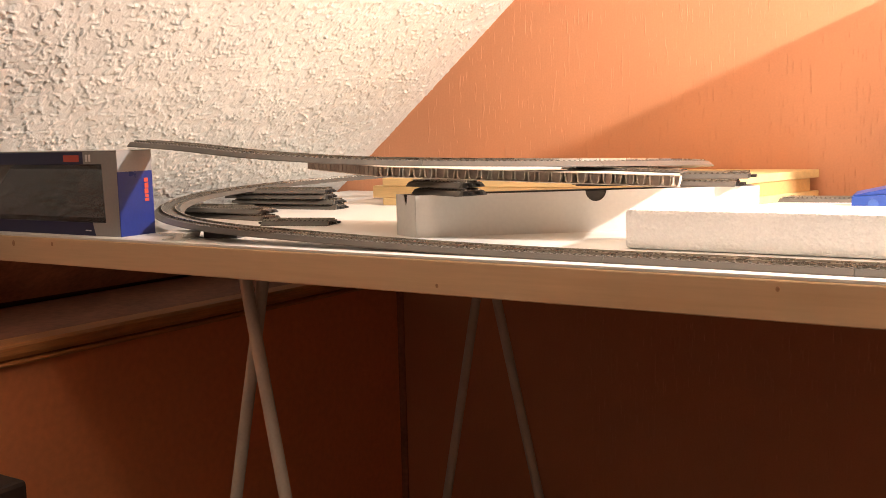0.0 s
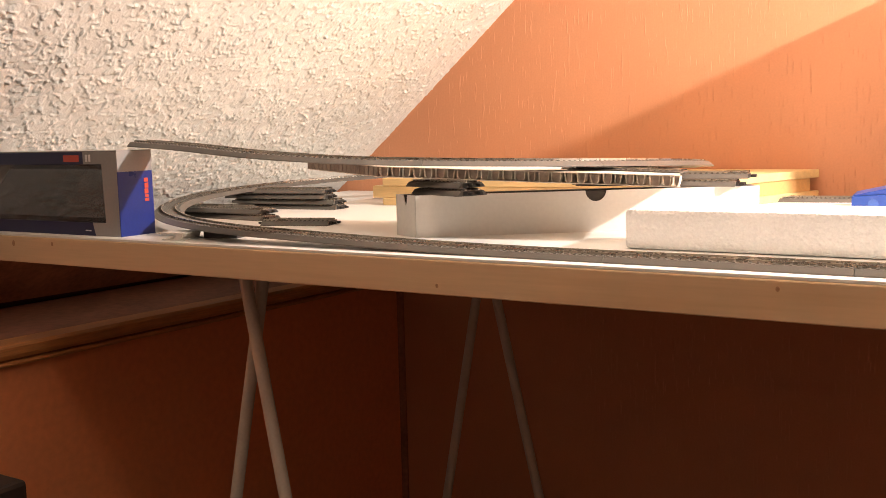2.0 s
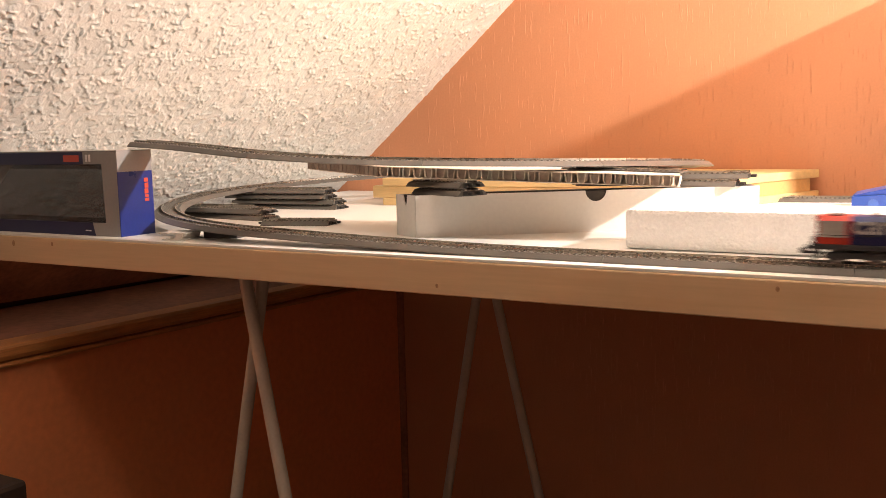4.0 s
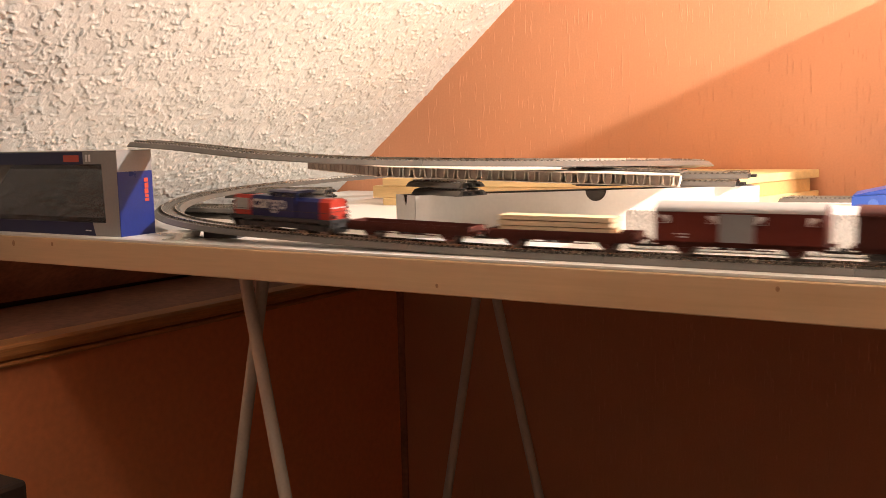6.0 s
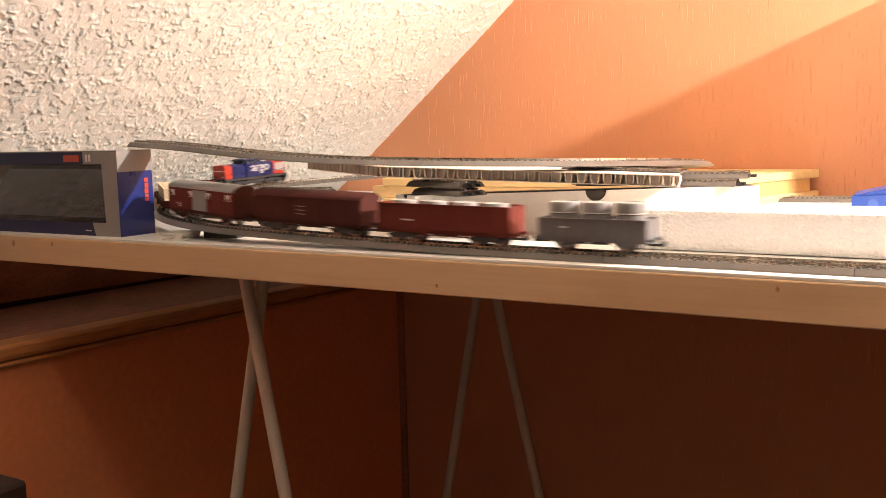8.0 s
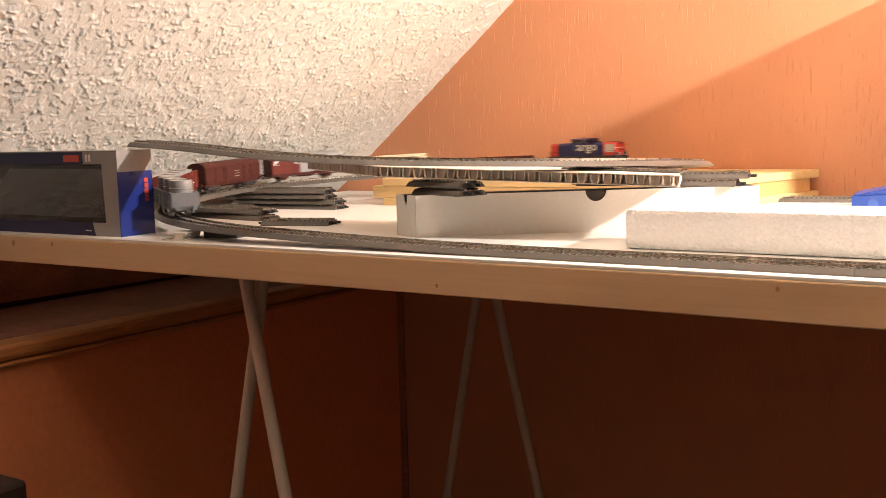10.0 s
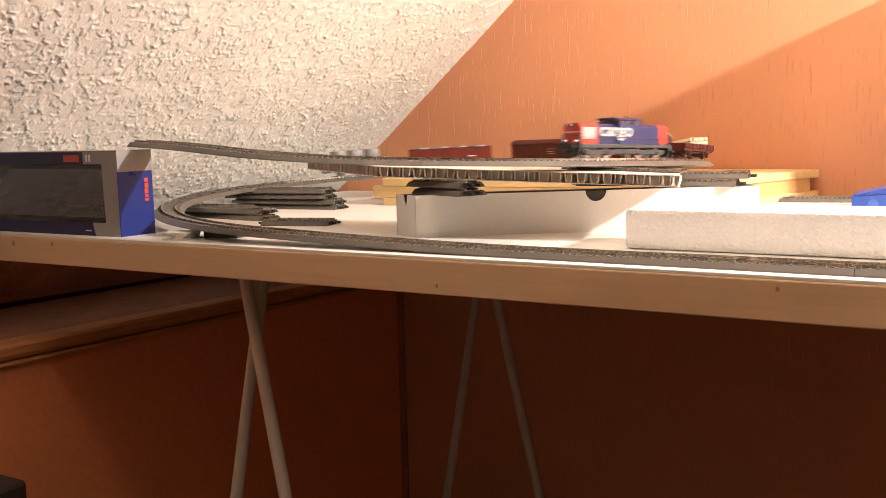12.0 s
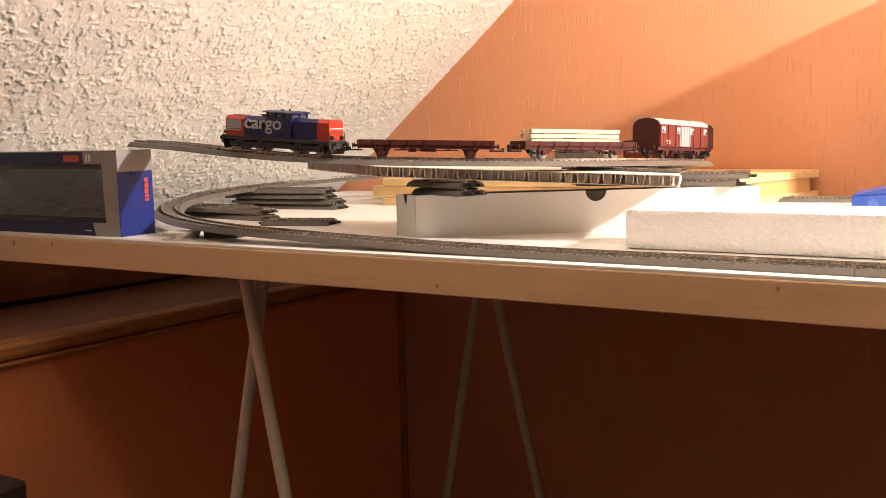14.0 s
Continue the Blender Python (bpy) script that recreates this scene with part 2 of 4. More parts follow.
def sloped_ceiling():
    """Rough troweled stucco as real relief on the sloping ceiling, plain beyond."""
    # local: u along the knee wall towards the room (from the gable), v up the slope
    step = 0.0017
    nu, nv = int(1.62 / step), int(1.05 / step)
    rng = np.random.default_rng(5)
    k = 0.0022 / step
    n1 = smooth_noise(rng, nv, nu, 4.0 * k, 3.2 * k) + 0.55 * smooth_noise(rng, nv, nu, 2.1 * k, 1.7 * k)
    n2 = smooth_noise(rng, nv, nu, 10.0 * k, 8.0 * k)
    n3 = smooth_noise(rng, nv, nu, 1.6 * k, 1.3 * k)
    n4 = smooth_noise(rng, nv, nu, 3.2 * k, 2.6 * k)
    ridge = np.exp(-(n1 / 0.16) ** 2) * np.clip(0.85 + 0.35 * n2 + 0.5 * n4, 0.0, 1.5)
    t = np.clip((n1 + 0.05) / 0.3, 0, 1)
    hgt = 0.0025 * ridge + 0.0008 * t * t * (3 - 2 * t) + 0.00010 * n3 + 0.0004 * n2
    calm = np.clip((np.arange(nu) * step - 0.02) / 0.05, 0.7, 1)
    hgt = hgt * calm[None]
    uu, vv = np.meshgrid(np.arange(nu) * step - 0.02, np.arange(nv) * step - 0.42)
    # frame of the slope: the ceiling's line on the gable passes (-1.105, 0.076) and (-0.787, 0.344)
    along = Vector((-math.sin(radians(5.9)), -math.cos(radians(5.9)), 0))
    upw = Vector((math.cos(SLOPE), 0, math.sin(SLOPE)))
    nrm = along.cross(upw).normalized()
    if nrm.z > 0:
        nrm = -nrm
    o = np.array((-1.105, GABLE_Y, 0.076))
    A, U, N = np.array(along), np.array(upw), np.array(nrm)
    P = o + uu[..., None] * A + vv[..., None] * U + hgt[..., None] * N
    verts = P.reshape(-1, 3)
    i = (np.arange(nv - 1)[:, None] * nu + np.arange(nu - 1)[None]).reshape(-1)
    faces = np.stack([i, i + 1, i + nu + 1, i + nu], 1)
    extra, ef = [], []
    k = len(verts)
    u1, v0, v1 = (nu - 1) * step - 0.02, -0.42, (nv - 1) * step - 0.42

    def quad(ua, ub, va, vb):
        b = k + len(extra)
        for u, v in ((ua, va), (ub, va), (ub, vb), (ua, vb)):
            extra.append(tuple(o + u * A + v * U))
        ef.append((b, b + 1, b + 2, b + 3))
    quad(-0.3, 4.2, v1, 2.9)
    quad(u1, 4.2, -0.62, v1)
    quad(-0.3, 4.2, -0.62, v0)
    me = bpy.data.meshes.new("ceiling_slope")
    me.from_pydata(verts.tolist() + extra, [], faces.tolist() + ef)
    me.materials.append(STUCCO)
    me.shade_smooth()
    ob = new("ceiling_slope", me)
    return tagged(ob, "white rough troweled stucco on the sloping ceiling", "ceiling", kind="structure")


sloped_ceiling()


def slope_board():
    """Brown board over the slope's foot below the table, with a solid dark strip as the gap's shade along the ledge.
    """
    along = Vector((-math.sin(radians(5.9)), -math.cos(radians(5.9)), 0))
    upw = Vector((math.cos(SLOPE), 0, math.sin(SLOPE)))
    nrm = along.cross(upw).normalized()
    if nrm.z > 0:
        nrm = -nrm
    foot = (LEDGE_Z - 0.076) / math.sin(SLOPE)
    m = Matrix((along, upw, nrm)).transposed().to_4x4()
    m.translation = Vector((-1.105, GABLE_Y, 0.076))
    for name, a, b, h, mat, label in (("slope_board", foot + 0.020, foot + 0.170, 0.012, BROWNBOARD, "brown hardboard over the foot of the slope"), ("slope_gap_shade", foot - 0.020, foot + 0.019, 0.006, GAPSHADE, "solid dark strip for the shade of the gap along the ledge")):
        ob = sheet(name, 0.01, 3.6, a, b, 0.0, h, mat, m)
        tagged(ob, label, "trim")


slope_board()

# unseen shelf added to throw the gable's slanting shadow, out beyond the view
shelf = base("shadow_caster_shelf", pose(-0.135, GABLE_Y, 0.293), "unseen pine board added to cast the slanting shadow on the gable", "shelf")
part("board", box_bm(0, 1.0, -0.2, -0.002, 0, 0.02, bevel=0.002), PINE, shelf)

# ---- the table ----
X0T, X1T, DEPTH = -1.165, 2.35, 0.817
table = base("table", pose(0, 0, 0), "long white laminate table with a pale pine front rail", "table")
bm = box_bm(X0T, X1T, 0.0012, DEPTH, -0.0028, 0.0, bevel=0.0005)
bx(bm, X0T, X1T, 0.0185, DEPTH, -0.019, -0.0030)
part("tabletop", bm, TABLEWHITE, table, "white laminate tabletop")
rail = part("front_rail", box_bm(X0T, X1T, 0.0, 0.018, -TABLE_T, -0.0030, bevel=0.0012), PINE, table, "pale pine rail with knots")
for kx, kz, kr in ((-0.155, -0.010, 0.0017), (-1.085, -0.012, 0.003), (-1.01, -0.010, 0.002), (-0.46, -0.027, 0.0016)):
    b = bmesh.new()
    bmesh.ops.create_uvsphere(b, u_segments=12, v_segments=6, radius=1, matrix=Matrix.Translation((kx, -0.0001, kz)) @ Matrix.Diagonal((kr, 0.0006, kr * 1.3, 1)))
    part("knot", b, KNOT, rail)
part("rear_rail", box_bm(X0T, X1T, DEPTH - 0.03, DEPTH - 0.002, -TABLE_T - 0.02, -0.0195), PINE, table)


def trestle(x):
    """Tubular trestle: two A-frames joined by bars under the top."""
    t = base("trestle", pose(x, 0, FLOOR_Z), "off-white lacquered tubular steel trestle under the table", "trestle", "trestles under the table")
    top = -TABLE_T - FLOOR_Z
    for y, ends in ((0.10, ((0.001, -0.151), (-0.0165, 0.1085))), (0.65, ((0.006, -0.124), (0.002, 0.158)))):
        for sgn, (xt, xf) in zip((1, -1), ends):
            b = bmesh.new()
            rod(b, (xt, y + sgn * 0.009, top - 0.004), (xf, y + sgn * 0.009, 0.012), 0.0078, 14)
            leg = part("leg", b, TUBE, t, smooth=True)
            b = bmesh.new()
            rod(b, (xf - 0.0005, y + sgn * 0.009, 0.014), (xf, y + sgn * 0.009, 0.0), 0.0095, 12)
            part("rubber_foot", b, CONTACT, leg)
    b = bmesh.new()
    bx(b, -0.02, 0.02, 0.06, 0.72, top - 0.012, top, bevel=0.001)
    part("top_bar", b, TUBE, t)
    return t


trestle(-0.768)
trestle(1.95)

# ---- the railway: a straight, one full turn of 358 mm radius climbing, a straight to the box ----
XC, YT, RAD, ZR = -0.7036, 0.0357, 0.358, 0.0080
TURN = 2 * math.pi * RAD
PAST = math.radians(9.0)
S_OUT = TURN + RAD * PAST
S_END = S_OUT + 0.158


def climb(u, w=0.12):
    """Rise per unit of grade, eased in over the length 2 w."""
    return 0.0 if u < -w else u if u > w else (u + w) ** 2 / (4 * w)


def spot(s):
    """Place of the track's middle at rail height, and its heading, s metres past the start of the curve."""
    z = ZR + 0.034 * climb(s + 0.24, 0.15) - 0.016 * climb(s - 1.0) + 0.040 * climb(s - 1.35)
    z += -0.024 * climb(s - 1.7) + 0.034 * climb(s - 2.13, 0.05) + 0.016 * climb(s - 2.25, 0.05) - 0.036 * climb(s - 2.36, 0.06)
    if s <= 0:
        return Vector((XC - s, YT, z)), math.pi
    a = min(s, S_OUT) / RAD
    p, h = Vector((XC - RAD * math.sin(a), YT + RAD - RAD * math.cos(a), z)), math.pi - a
    if s > S_OUT:
        p += Vector((math.cos(h), math.sin(h), 0)) * (s - S_OUT)
    return p, h


def sweep(bm, outline, s0, s1, place, n):
    """Sweeps a closed outline of (side, height) along the track."""
    rings = []
    for i in range(n + 1):
        p, h = place(s0 + (s1 - s0) * i / n)
        side = Vector((-math.sin(h), math.cos(h), 0))
        rings.append([bm.verts.new(p + side * u + Vector((0, 0, v))) for u, v in outline])
    k = len(outline)
    for a, b in zip(rings, rings[1:]):
        for i in range(k):
            bm.faces.new((a[i], b[i], b[(i + 1) % k], a[(i + 1) % k]))
    bm.faces.new(rings[0])
    bm.faces.new(list(reversed(rings[-1])))
    bmesh.ops.recalc_face_normals(bm, faces=bm.faces)
    return bm


BED = [(-0.0200, -0.0080), (-0.0193, -0.0068), (-0.0150, -0.0026), (0.0150, -0.0026), (0.0193, -0.0068), (0.0200, -0.0080)]


def rail_outline(u):
    return [(u - 0.0010, -0.0024), (u - 0.0010, -0.0019), (u - 0.0003, -0.0016), (u - 0.00045, -0.0006), (u - 0.00045, 0), (u + 0.00045, 0), (u + 0.00045, -0.0006), (u + 0.0003, -0.0016), (u + 0.0010, -0.0019), (u + 0.0010, -0.0024)]


def section(parent, s0, s1, place=spot, n=10, name="track_section"):
    """One clip-together length of track: roadbed with its rails and sleepers."""
    g = 0.0002
    bed = part(name, sweep(bmesh.new(), BED, s0 + g, s1 - g, place, n), BALLAST, parent)
    for u in (-0.0087, 0.0087):
        part("rail", sweep(bmesh.new(), rail_outline(u), s0, s1, place, n), RAIL, bed, "shiny nickel-silver rail")
    bm = bmesh.new()
    k = max(1, round((s1 - s0) / 0.0062))
    for i in range(k):
        p, h = place(s0 + (s1 - s0) * (i + 0.5) / k)
        m = Matrix.Translation(p) @ Matrix.Rotation(h, 4, "Z")
        bx(bm, -0.0014, 0.0014, -0.0138, 0.0138, -0.0032, -0.0020, m=m)
        for u in (-0.0087, 0.0087):
            bx(bm, -0.0010, 0.0010, u - 0.0019, u + 0.0019, -0.0021, -0.0013, m=m)
    tagged(part("sleeper_grate", bm, SLEEPER, bed), kind="stuff")
    return bed


railway = base("model_railway_track", pose(0, 0, 0), "grey plastic roadbed model track climbing in a loop over itself", "track")
s = 0.0
while s > -2.9:
    section(railway, s - 0.2, s, n=2 if s < -0.6 else 10)
    s -= 0.2
for i in range(12):
    section(railway, TURN * i / 12, TURN * (i + 1) / 12, n=14)
section(railway, TURN, S_OUT, n=4)
section(railway, S_OUT, S_END, n=6)


def track_piece(name, label, m, length, curve=0.0, group=""):
    """A loose length of track, straight or curved, on its own base."""
    def place(q):
        q -= length / 2
        if curve == 0:
            return Vector((q, 0, 0.0080)), 0.0
        return Vector((curve * math.sin(q / curve), curve - curve * math.cos(q / curve), 0.0080)), q / curve
    th = base(name, m, label, "track", group)
    bed = section(th, 0, length, place, 1 if curve == 0 else 8, "roadbed")
    for e, d in ((0, 1), (length, -1)):
        p, h = place(e)
        b = bmesh.new()
        mm = Matrix.Translation(p) @ Matrix.Rotation(h, 4, "Z")
        for y in (-0.006, 0.006):
            bx(b, -0.005 * d - 0.003, -0.005 * d + 0.003, y - 0.0018, y + 0.0018, -0.007, -0.004, m=mm)
        bx(b, -0.0005, 0.0005, -0.013, 0.013, -0.008, -0.003, m=mm)
        part("joiner", b, CONTACT, bed)
    return th


LOOSE = "loose track lengths on the table"
# stack inside the loop, by the slope
TH = 0.0082
for i, (dx, dy, a, ln) in enumerate(((0.0, 0.0, 7.5, 0.185), (-0.005, 0.001, 8.2, 0.185), (-0.021, 0.000, 7.0, 0.185), (-0.024, 0.002, 7.8, 0.185))):
    track_piece("track_length", "grey track length in a stack on the table", pose(-0.987 + dx, 0.4215 + dy, i * TH, rz=a), ln, 0, LOOSE)
track_piece("track_length", "grey track length beside the stack on the table", pose(-1.085, 0.372, 0, rz=6), 0.11, 0, LOOSE)
for i, (dx, dy, a) in enumerate(((0.0, 0.0, -9.0), (-0.014, 0.002, -3.0))):
    track_piece("track_length", "grey track length in a low pile on the table", pose(-0.968 + dx, 0.262 + dy, i * TH, rz=a), 0.185, 0, LOOSE)
track_piece("track_length", "short grey track length lying on the table", pose(-0.796, 0.2115, 0, rz=16), 0.092, 0, LOOSE)

# supports under the rising curve
clip = base("track_clip", pose(-0.818, 0.027, 0, rz=8), "small grey metal clip under the track", "clip")
b = bmesh.new()
prism(b, [(-0.016, 0), (0.016, 0), (0.016, 0.0012), (0.011, 0.0016), (0.014, 0.0085), (-0.020, 0.0085), (-0.020, 0.0070), (0.003, 0.0064), (0.000, 0.0016), (-0.016, 0.0012)], "y", -0.013, 0.020)
part("bracket", b, material("pale_grey_plastic", (0.66, 0.64, 0.60), 0.3, vary=0.1, scale=90), clip)
block = base("support_block", pose(-0.785, 0.066, 0, rz=12), "black plastic block propping up the track", "block")
part("block_body", box_bm(-0.020, 0.024, -0.016, 0.02, 0, 0.0083, bevel=0.0006), CONTACT, block)

# white card box with thumb hole
WB = pose(-0.5650, 0.1310, 0, rz=36.0)
wbox = base("white_card_box", WB, "flat white card box with a half-round thumb hole", "box")


def white_box(L=0.388, D=0.0355, H=0.0462, slant=-0.020):
    side = [(0, 0), (L, 0), (L, H)]
    for i in range(15):
        a = math.pi * i / 14
        side.append((0.2005 + 0.0118 * math.cos(a), H - 0.0120 * math.sin(a)))
    side.append((0, H))
    part("front_panel", prism(bmesh.new(), side, "y", 0, 0.0010), BOXWHITE, wbox)
    part("rear_panel", box_bm(slant, L, D - 0.0010, D, 0, H), BOXWHITE, wbox)
    w = math.hypot(slant, D)
    end = prism(bmesh.new(), [(0.0016, 0), (w - 0.0016, 0), (w - 0.0016, H), (w * 0.62, H), (w * 0.56, H - 0.008), (w * 0.50, H - 0.0125), (w * 0.45, H - 0.008), (w * 0.42, H), (0.0016, H)], "x", 0, 0.0010)
    bmesh.ops.transform(end, matrix=Matrix.Rotation(math.atan2(-slant, D), 4, "Z"), verts=end.verts)
    part("end_flap", end, BOXWHITE, wbox, "white card end flap with a notch")
    part("end_panel", box_bm(L - 0.0010, L, 0.0012, D - 0.0012, 0, H), BOXWHITE, wbox)
    bottom = prism(bmesh.new(), [(0.002, 0.0012), (L - 0.0012, 0.0012), (L - 0.0012, D - 0.0012), (slant + 0.002, D - 0.0012)], "z", 0.0004, 0.0014)
    part("bottom_panel", bottom, BOXWHITE, wbox)
    # near-black solid up to the rim: the shade inside the open box as colour
    filling = prism(bmesh.new(), [(0.003, 0.0016), (L - 0.0016, 0.0016), (L - 0.0016, D - 0.0016), (slant + 0.004, D - 0.0016)], "z", 0.0016, H - 0.0006)
    part("inner_shade_fill", filling, BOXSHADE, wbox, "dark filling that stands for the shade inside the box")


white_box()

# polystyrene block
foam = base("polystyrene_block", pose(-0.3205, 0.1155, 0, rz=0.0), "white expanded polystyrene packing block", "block")
bm = box_bm(0, 0.52, 0, 0.088, 0, 0.0385, bevel=0.0045)
bmesh.ops.subdivide_edges(bm, edges=bm.edges, cuts=6, use_grid_fill=True)
for v in bm.verts:
    v.co += Vector((noise.noise(v.co * 60), noise.noise(v.co * 60 + Vector((9, 0, 0))), noise.noise(v.co * 55 + Vector((0, 9, 0))))) * 0.0004
part("foam_body", bm, FOAM, foam, smooth=True)

# pine panel with tongue and groove at the back
panel = base("pine_panel", pose(-0.872, 0.512, 0, rz=1.0), "thick yellow pine tongue-and-groove panel lying flat", "panel")
PL, PD = 0.612, 0.293
CUT = 0.507                                       # its right end is sawn off aslant


def panel_layer(name, x0, inset, y0, y1, z0, z1, mat, label=""):
    """One layer of the panel, from x0 to the slanting end less the inset."""
    def end(y):
        return CUT + (PL - CUT) * y / PD - inset
    b = prism(bmesh.new(), [(x0, y0), (end(y0), y0), (end(y1), y1), (x0, y1)], "z", z0, z1)
    bmesh.ops.bevel(b, geom=b.edges[:], offset=0.0012, segments=2, affect="EDGES", profile=0.5)
    return part(name, b, mat, panel, label)


panel_layer("top_ply", 0, 0, 0, PD, 0.031, 0.0435, YELLOWPINE)
panel_layer("core_ply", -0.020, 0.016, 0.002, PD - 0.002, 0.0115, 0.0308, YELLOWPINE)
b = prism(bmesh.new(), [(CUT - 0.0155, 0.004), (CUT - 0.0025, 0.004), (CUT - 0.0025 + (PL - CUT) * 0.93, PD * 0.93), (CUT - 0.0155 + (PL - CUT) * 0.93, PD * 0.93)], "z", 0.0115, 0.0308)
part("groove", b, GROOVE, panel, "raw orange pine in the groove")
panel_layer("bottom_ply", 0, 0, 0, PD, 0, 0.0113, YELLOWPINE)


# honeycomb board under the upper track
HC_H = 0.0120
HC_A, HC_B = Vector((-0.612, 0.128, 0.0785 - HC_H)), Vector((-0.288, 0.185, 0.0665 - HC_H))
HC_L = (HC_B - HC_A).length
_d = (HC_B - HC_A).normalized()
_n = Vector((0, 0, 1)).cross(_d).normalized()
HC_M = Matrix((_d, _n, _d.cross(_n))).transposed().to_4x4()
HC_M.translation = HC_A


def honeycomb():
    """Honeycomb board: two liners and a row of torn paper cells, open along the cut edges."""
    hb = base("honeycomb_board", HC_M, "honeycomb card board with open paper cells at its cut edge", "board")
    L, D, H, back, rear = HC_L, 0.16, HC_H, -0.144, 0.100
    rng = random.Random(3)

    def rough(over):
        """Outline of a liner, its cut edge torn a little."""
        pts = []
        for i in range(41):
            pts.append((L * i / 40, over + rng.uniform(-0.0012, 0.0010)))
        pts += [(L - 0.022, D), (back, D), (back, rear)]
        for i in range(1, 12):
            pts.append((back * (1 - i / 12), rear * (1 - i / 12) + rng.uniform(-0.0008, 0.0008)))
        return pts
    part("lower_liner", prism(bmesh.new(), rough(-0.0005), "z", 0, 0.0008), LINER, hb)
    part("upper_liner", prism(bmesh.new(), rough(-0.0022), "z", H - 0.0008, H), LINER, hb)
    # paper cells along the front: bulging pockets with pale torn rims, dark gaps between them
    x = 0.002
    while x < L - 0.006:
        pitch = rng.uniform(0.0105, 0.0150)
        w = pitch * rng.uniform(0.60, 0.80)
        x1 = min(L - 0.001, x + w)
        lean, taper, low = rng.uniform(-0.0010, 0.0010), rng.uniform(0.0002, 0.0014), rng.uniform(-0.0004, 0.0010)
        bulge = rng.uniform(-0.0004, 0.0014)

        def edge(q, far):
            """Side of a pocket at the height q: it narrows and rounds off downwards."""
            pull = taper * (1 - q) + 0.0016 * max(0.0, 1 - q / 0.22) ** 2
            return (x1 - pull if far else x + pull) + lean * (q - 0.5)
        b = bmesh.new()
        grid = []
        for jq in range(8):
            q = jq / 7
            z = 0.0009 + low * (1 - q) + (H - 0.0018 - low * (1 - q)) * q
            a, c = edge(q, False), edge(q, True)
            grid.append([b.verts.new((a + (c - a) * u / 6, 0.0022 - bulge * math.sin(math.pi * u / 6), z)) for u in range(7)])
        for ra, rb in zip(grid, grid[1:]):
            for u in range(6):
                b.faces.new((ra[u], ra[u + 1], rb[u + 1], rb[u]))
        bmesh.ops.solidify(b, geom=b.faces[:], thickness=0.0006)
        part("paper_web", b, HONEY, hb)
        for far in (False, True):
            b = bmesh.new()
            rows = []
            for jq in range(8):
                q = jq / 7
                e, z = edge(q, far), 0.0009 + (H - 0.0018) * q
                y0 = rng.uniform(-0.0014, 0.0002)
                t = rng.uniform(0.0005, 0.0009)
                rows.append([b.verts.new(v) for v in ((e - t / 2, y0, z), (e + t / 2, y0, z), (e + t / 2, 0.016, z), (e - t / 2, 0.016, z))])
            for ra, rb in zip(rows, rows[1:]):
                for u in range(4):
                    b.faces.new((ra[u], ra[(u + 1) % 4], rb[(u + 1) % 4], rb[u]))
            part("cell_wall", b, LINER, hb)
        x += pitch
    # closed cells with slits along the slanting end, its shade painted as darker card
    n = 17
    for i in range(n):
        a, c = i / n, (i + 0.86) / n
        b = bmesh.new()
        prism(b, [(back * a - 0.001, rear * a + 0.001), (back * c - 0.001, rear * c + 0.001), (back * c + 0.004, rear * c + 0.009), (back * a + 0.004, rear * a + 0.009)], "z", 0.0009, H - 0.0009)
        part("paper_cell", b, SHADED_CARD, hb)
    return hb


honeycomb()

# track lengths stacked between the box and the board, and beside the board
for i, (x, y, a) in enumerate(((-0.538, 0.156, -22), (-0.545, 0.160, -15))):
    track_piece("track_length", "short grey track length lying across the white box", pose(x, y, 0.0464 + i * TH, rz=a), 0.085, 0, "track lengths on the white box")
for i, (x, y, a) in enumerate(((-0.365, 0.342, 5), (-0.355, 0.350, 9))):
    track_piece("track_length", "grey track length stacked on the white box's end", pose(x, y, 0.0464 + i * TH, rz=a), 0.185, 0, "track lengths on the white box")


for x, y, a, ln in ((0.262, 0.062, -8, 0.13), (0.190, 0.112, 4, 0.20)):
    strip = base("roadbed_strip", HC_M @ pose(x, y, HC_H + 0.0001, rz=a), "thin grey plastic roadbed strip lying on the board", "strip", "strips on the honeycomb board")
    bm = box_bm(-ln / 2, ln / 2, -0.019, 0.019, 0, 0.0016, bevel=0.0003)
    for k in range(int(ln / 0.0062)):
        xx = -ln / 2 + 0.0031 + k * 0.0062
        bx(bm, xx - 0.0014, xx + 0.0014, -0.014, 0.014, 0.0014, 0.0024)
    part("strip_body", bm, BALLAST, strip)
    for u in (-0.0087, 0.0087):
        part("rail", box_bm(-ln / 2, ln / 2, u - 0.0005, u + 0.0005, 0.0022, 0.0036), RAIL, strip, "shiny nickel-silver rail")

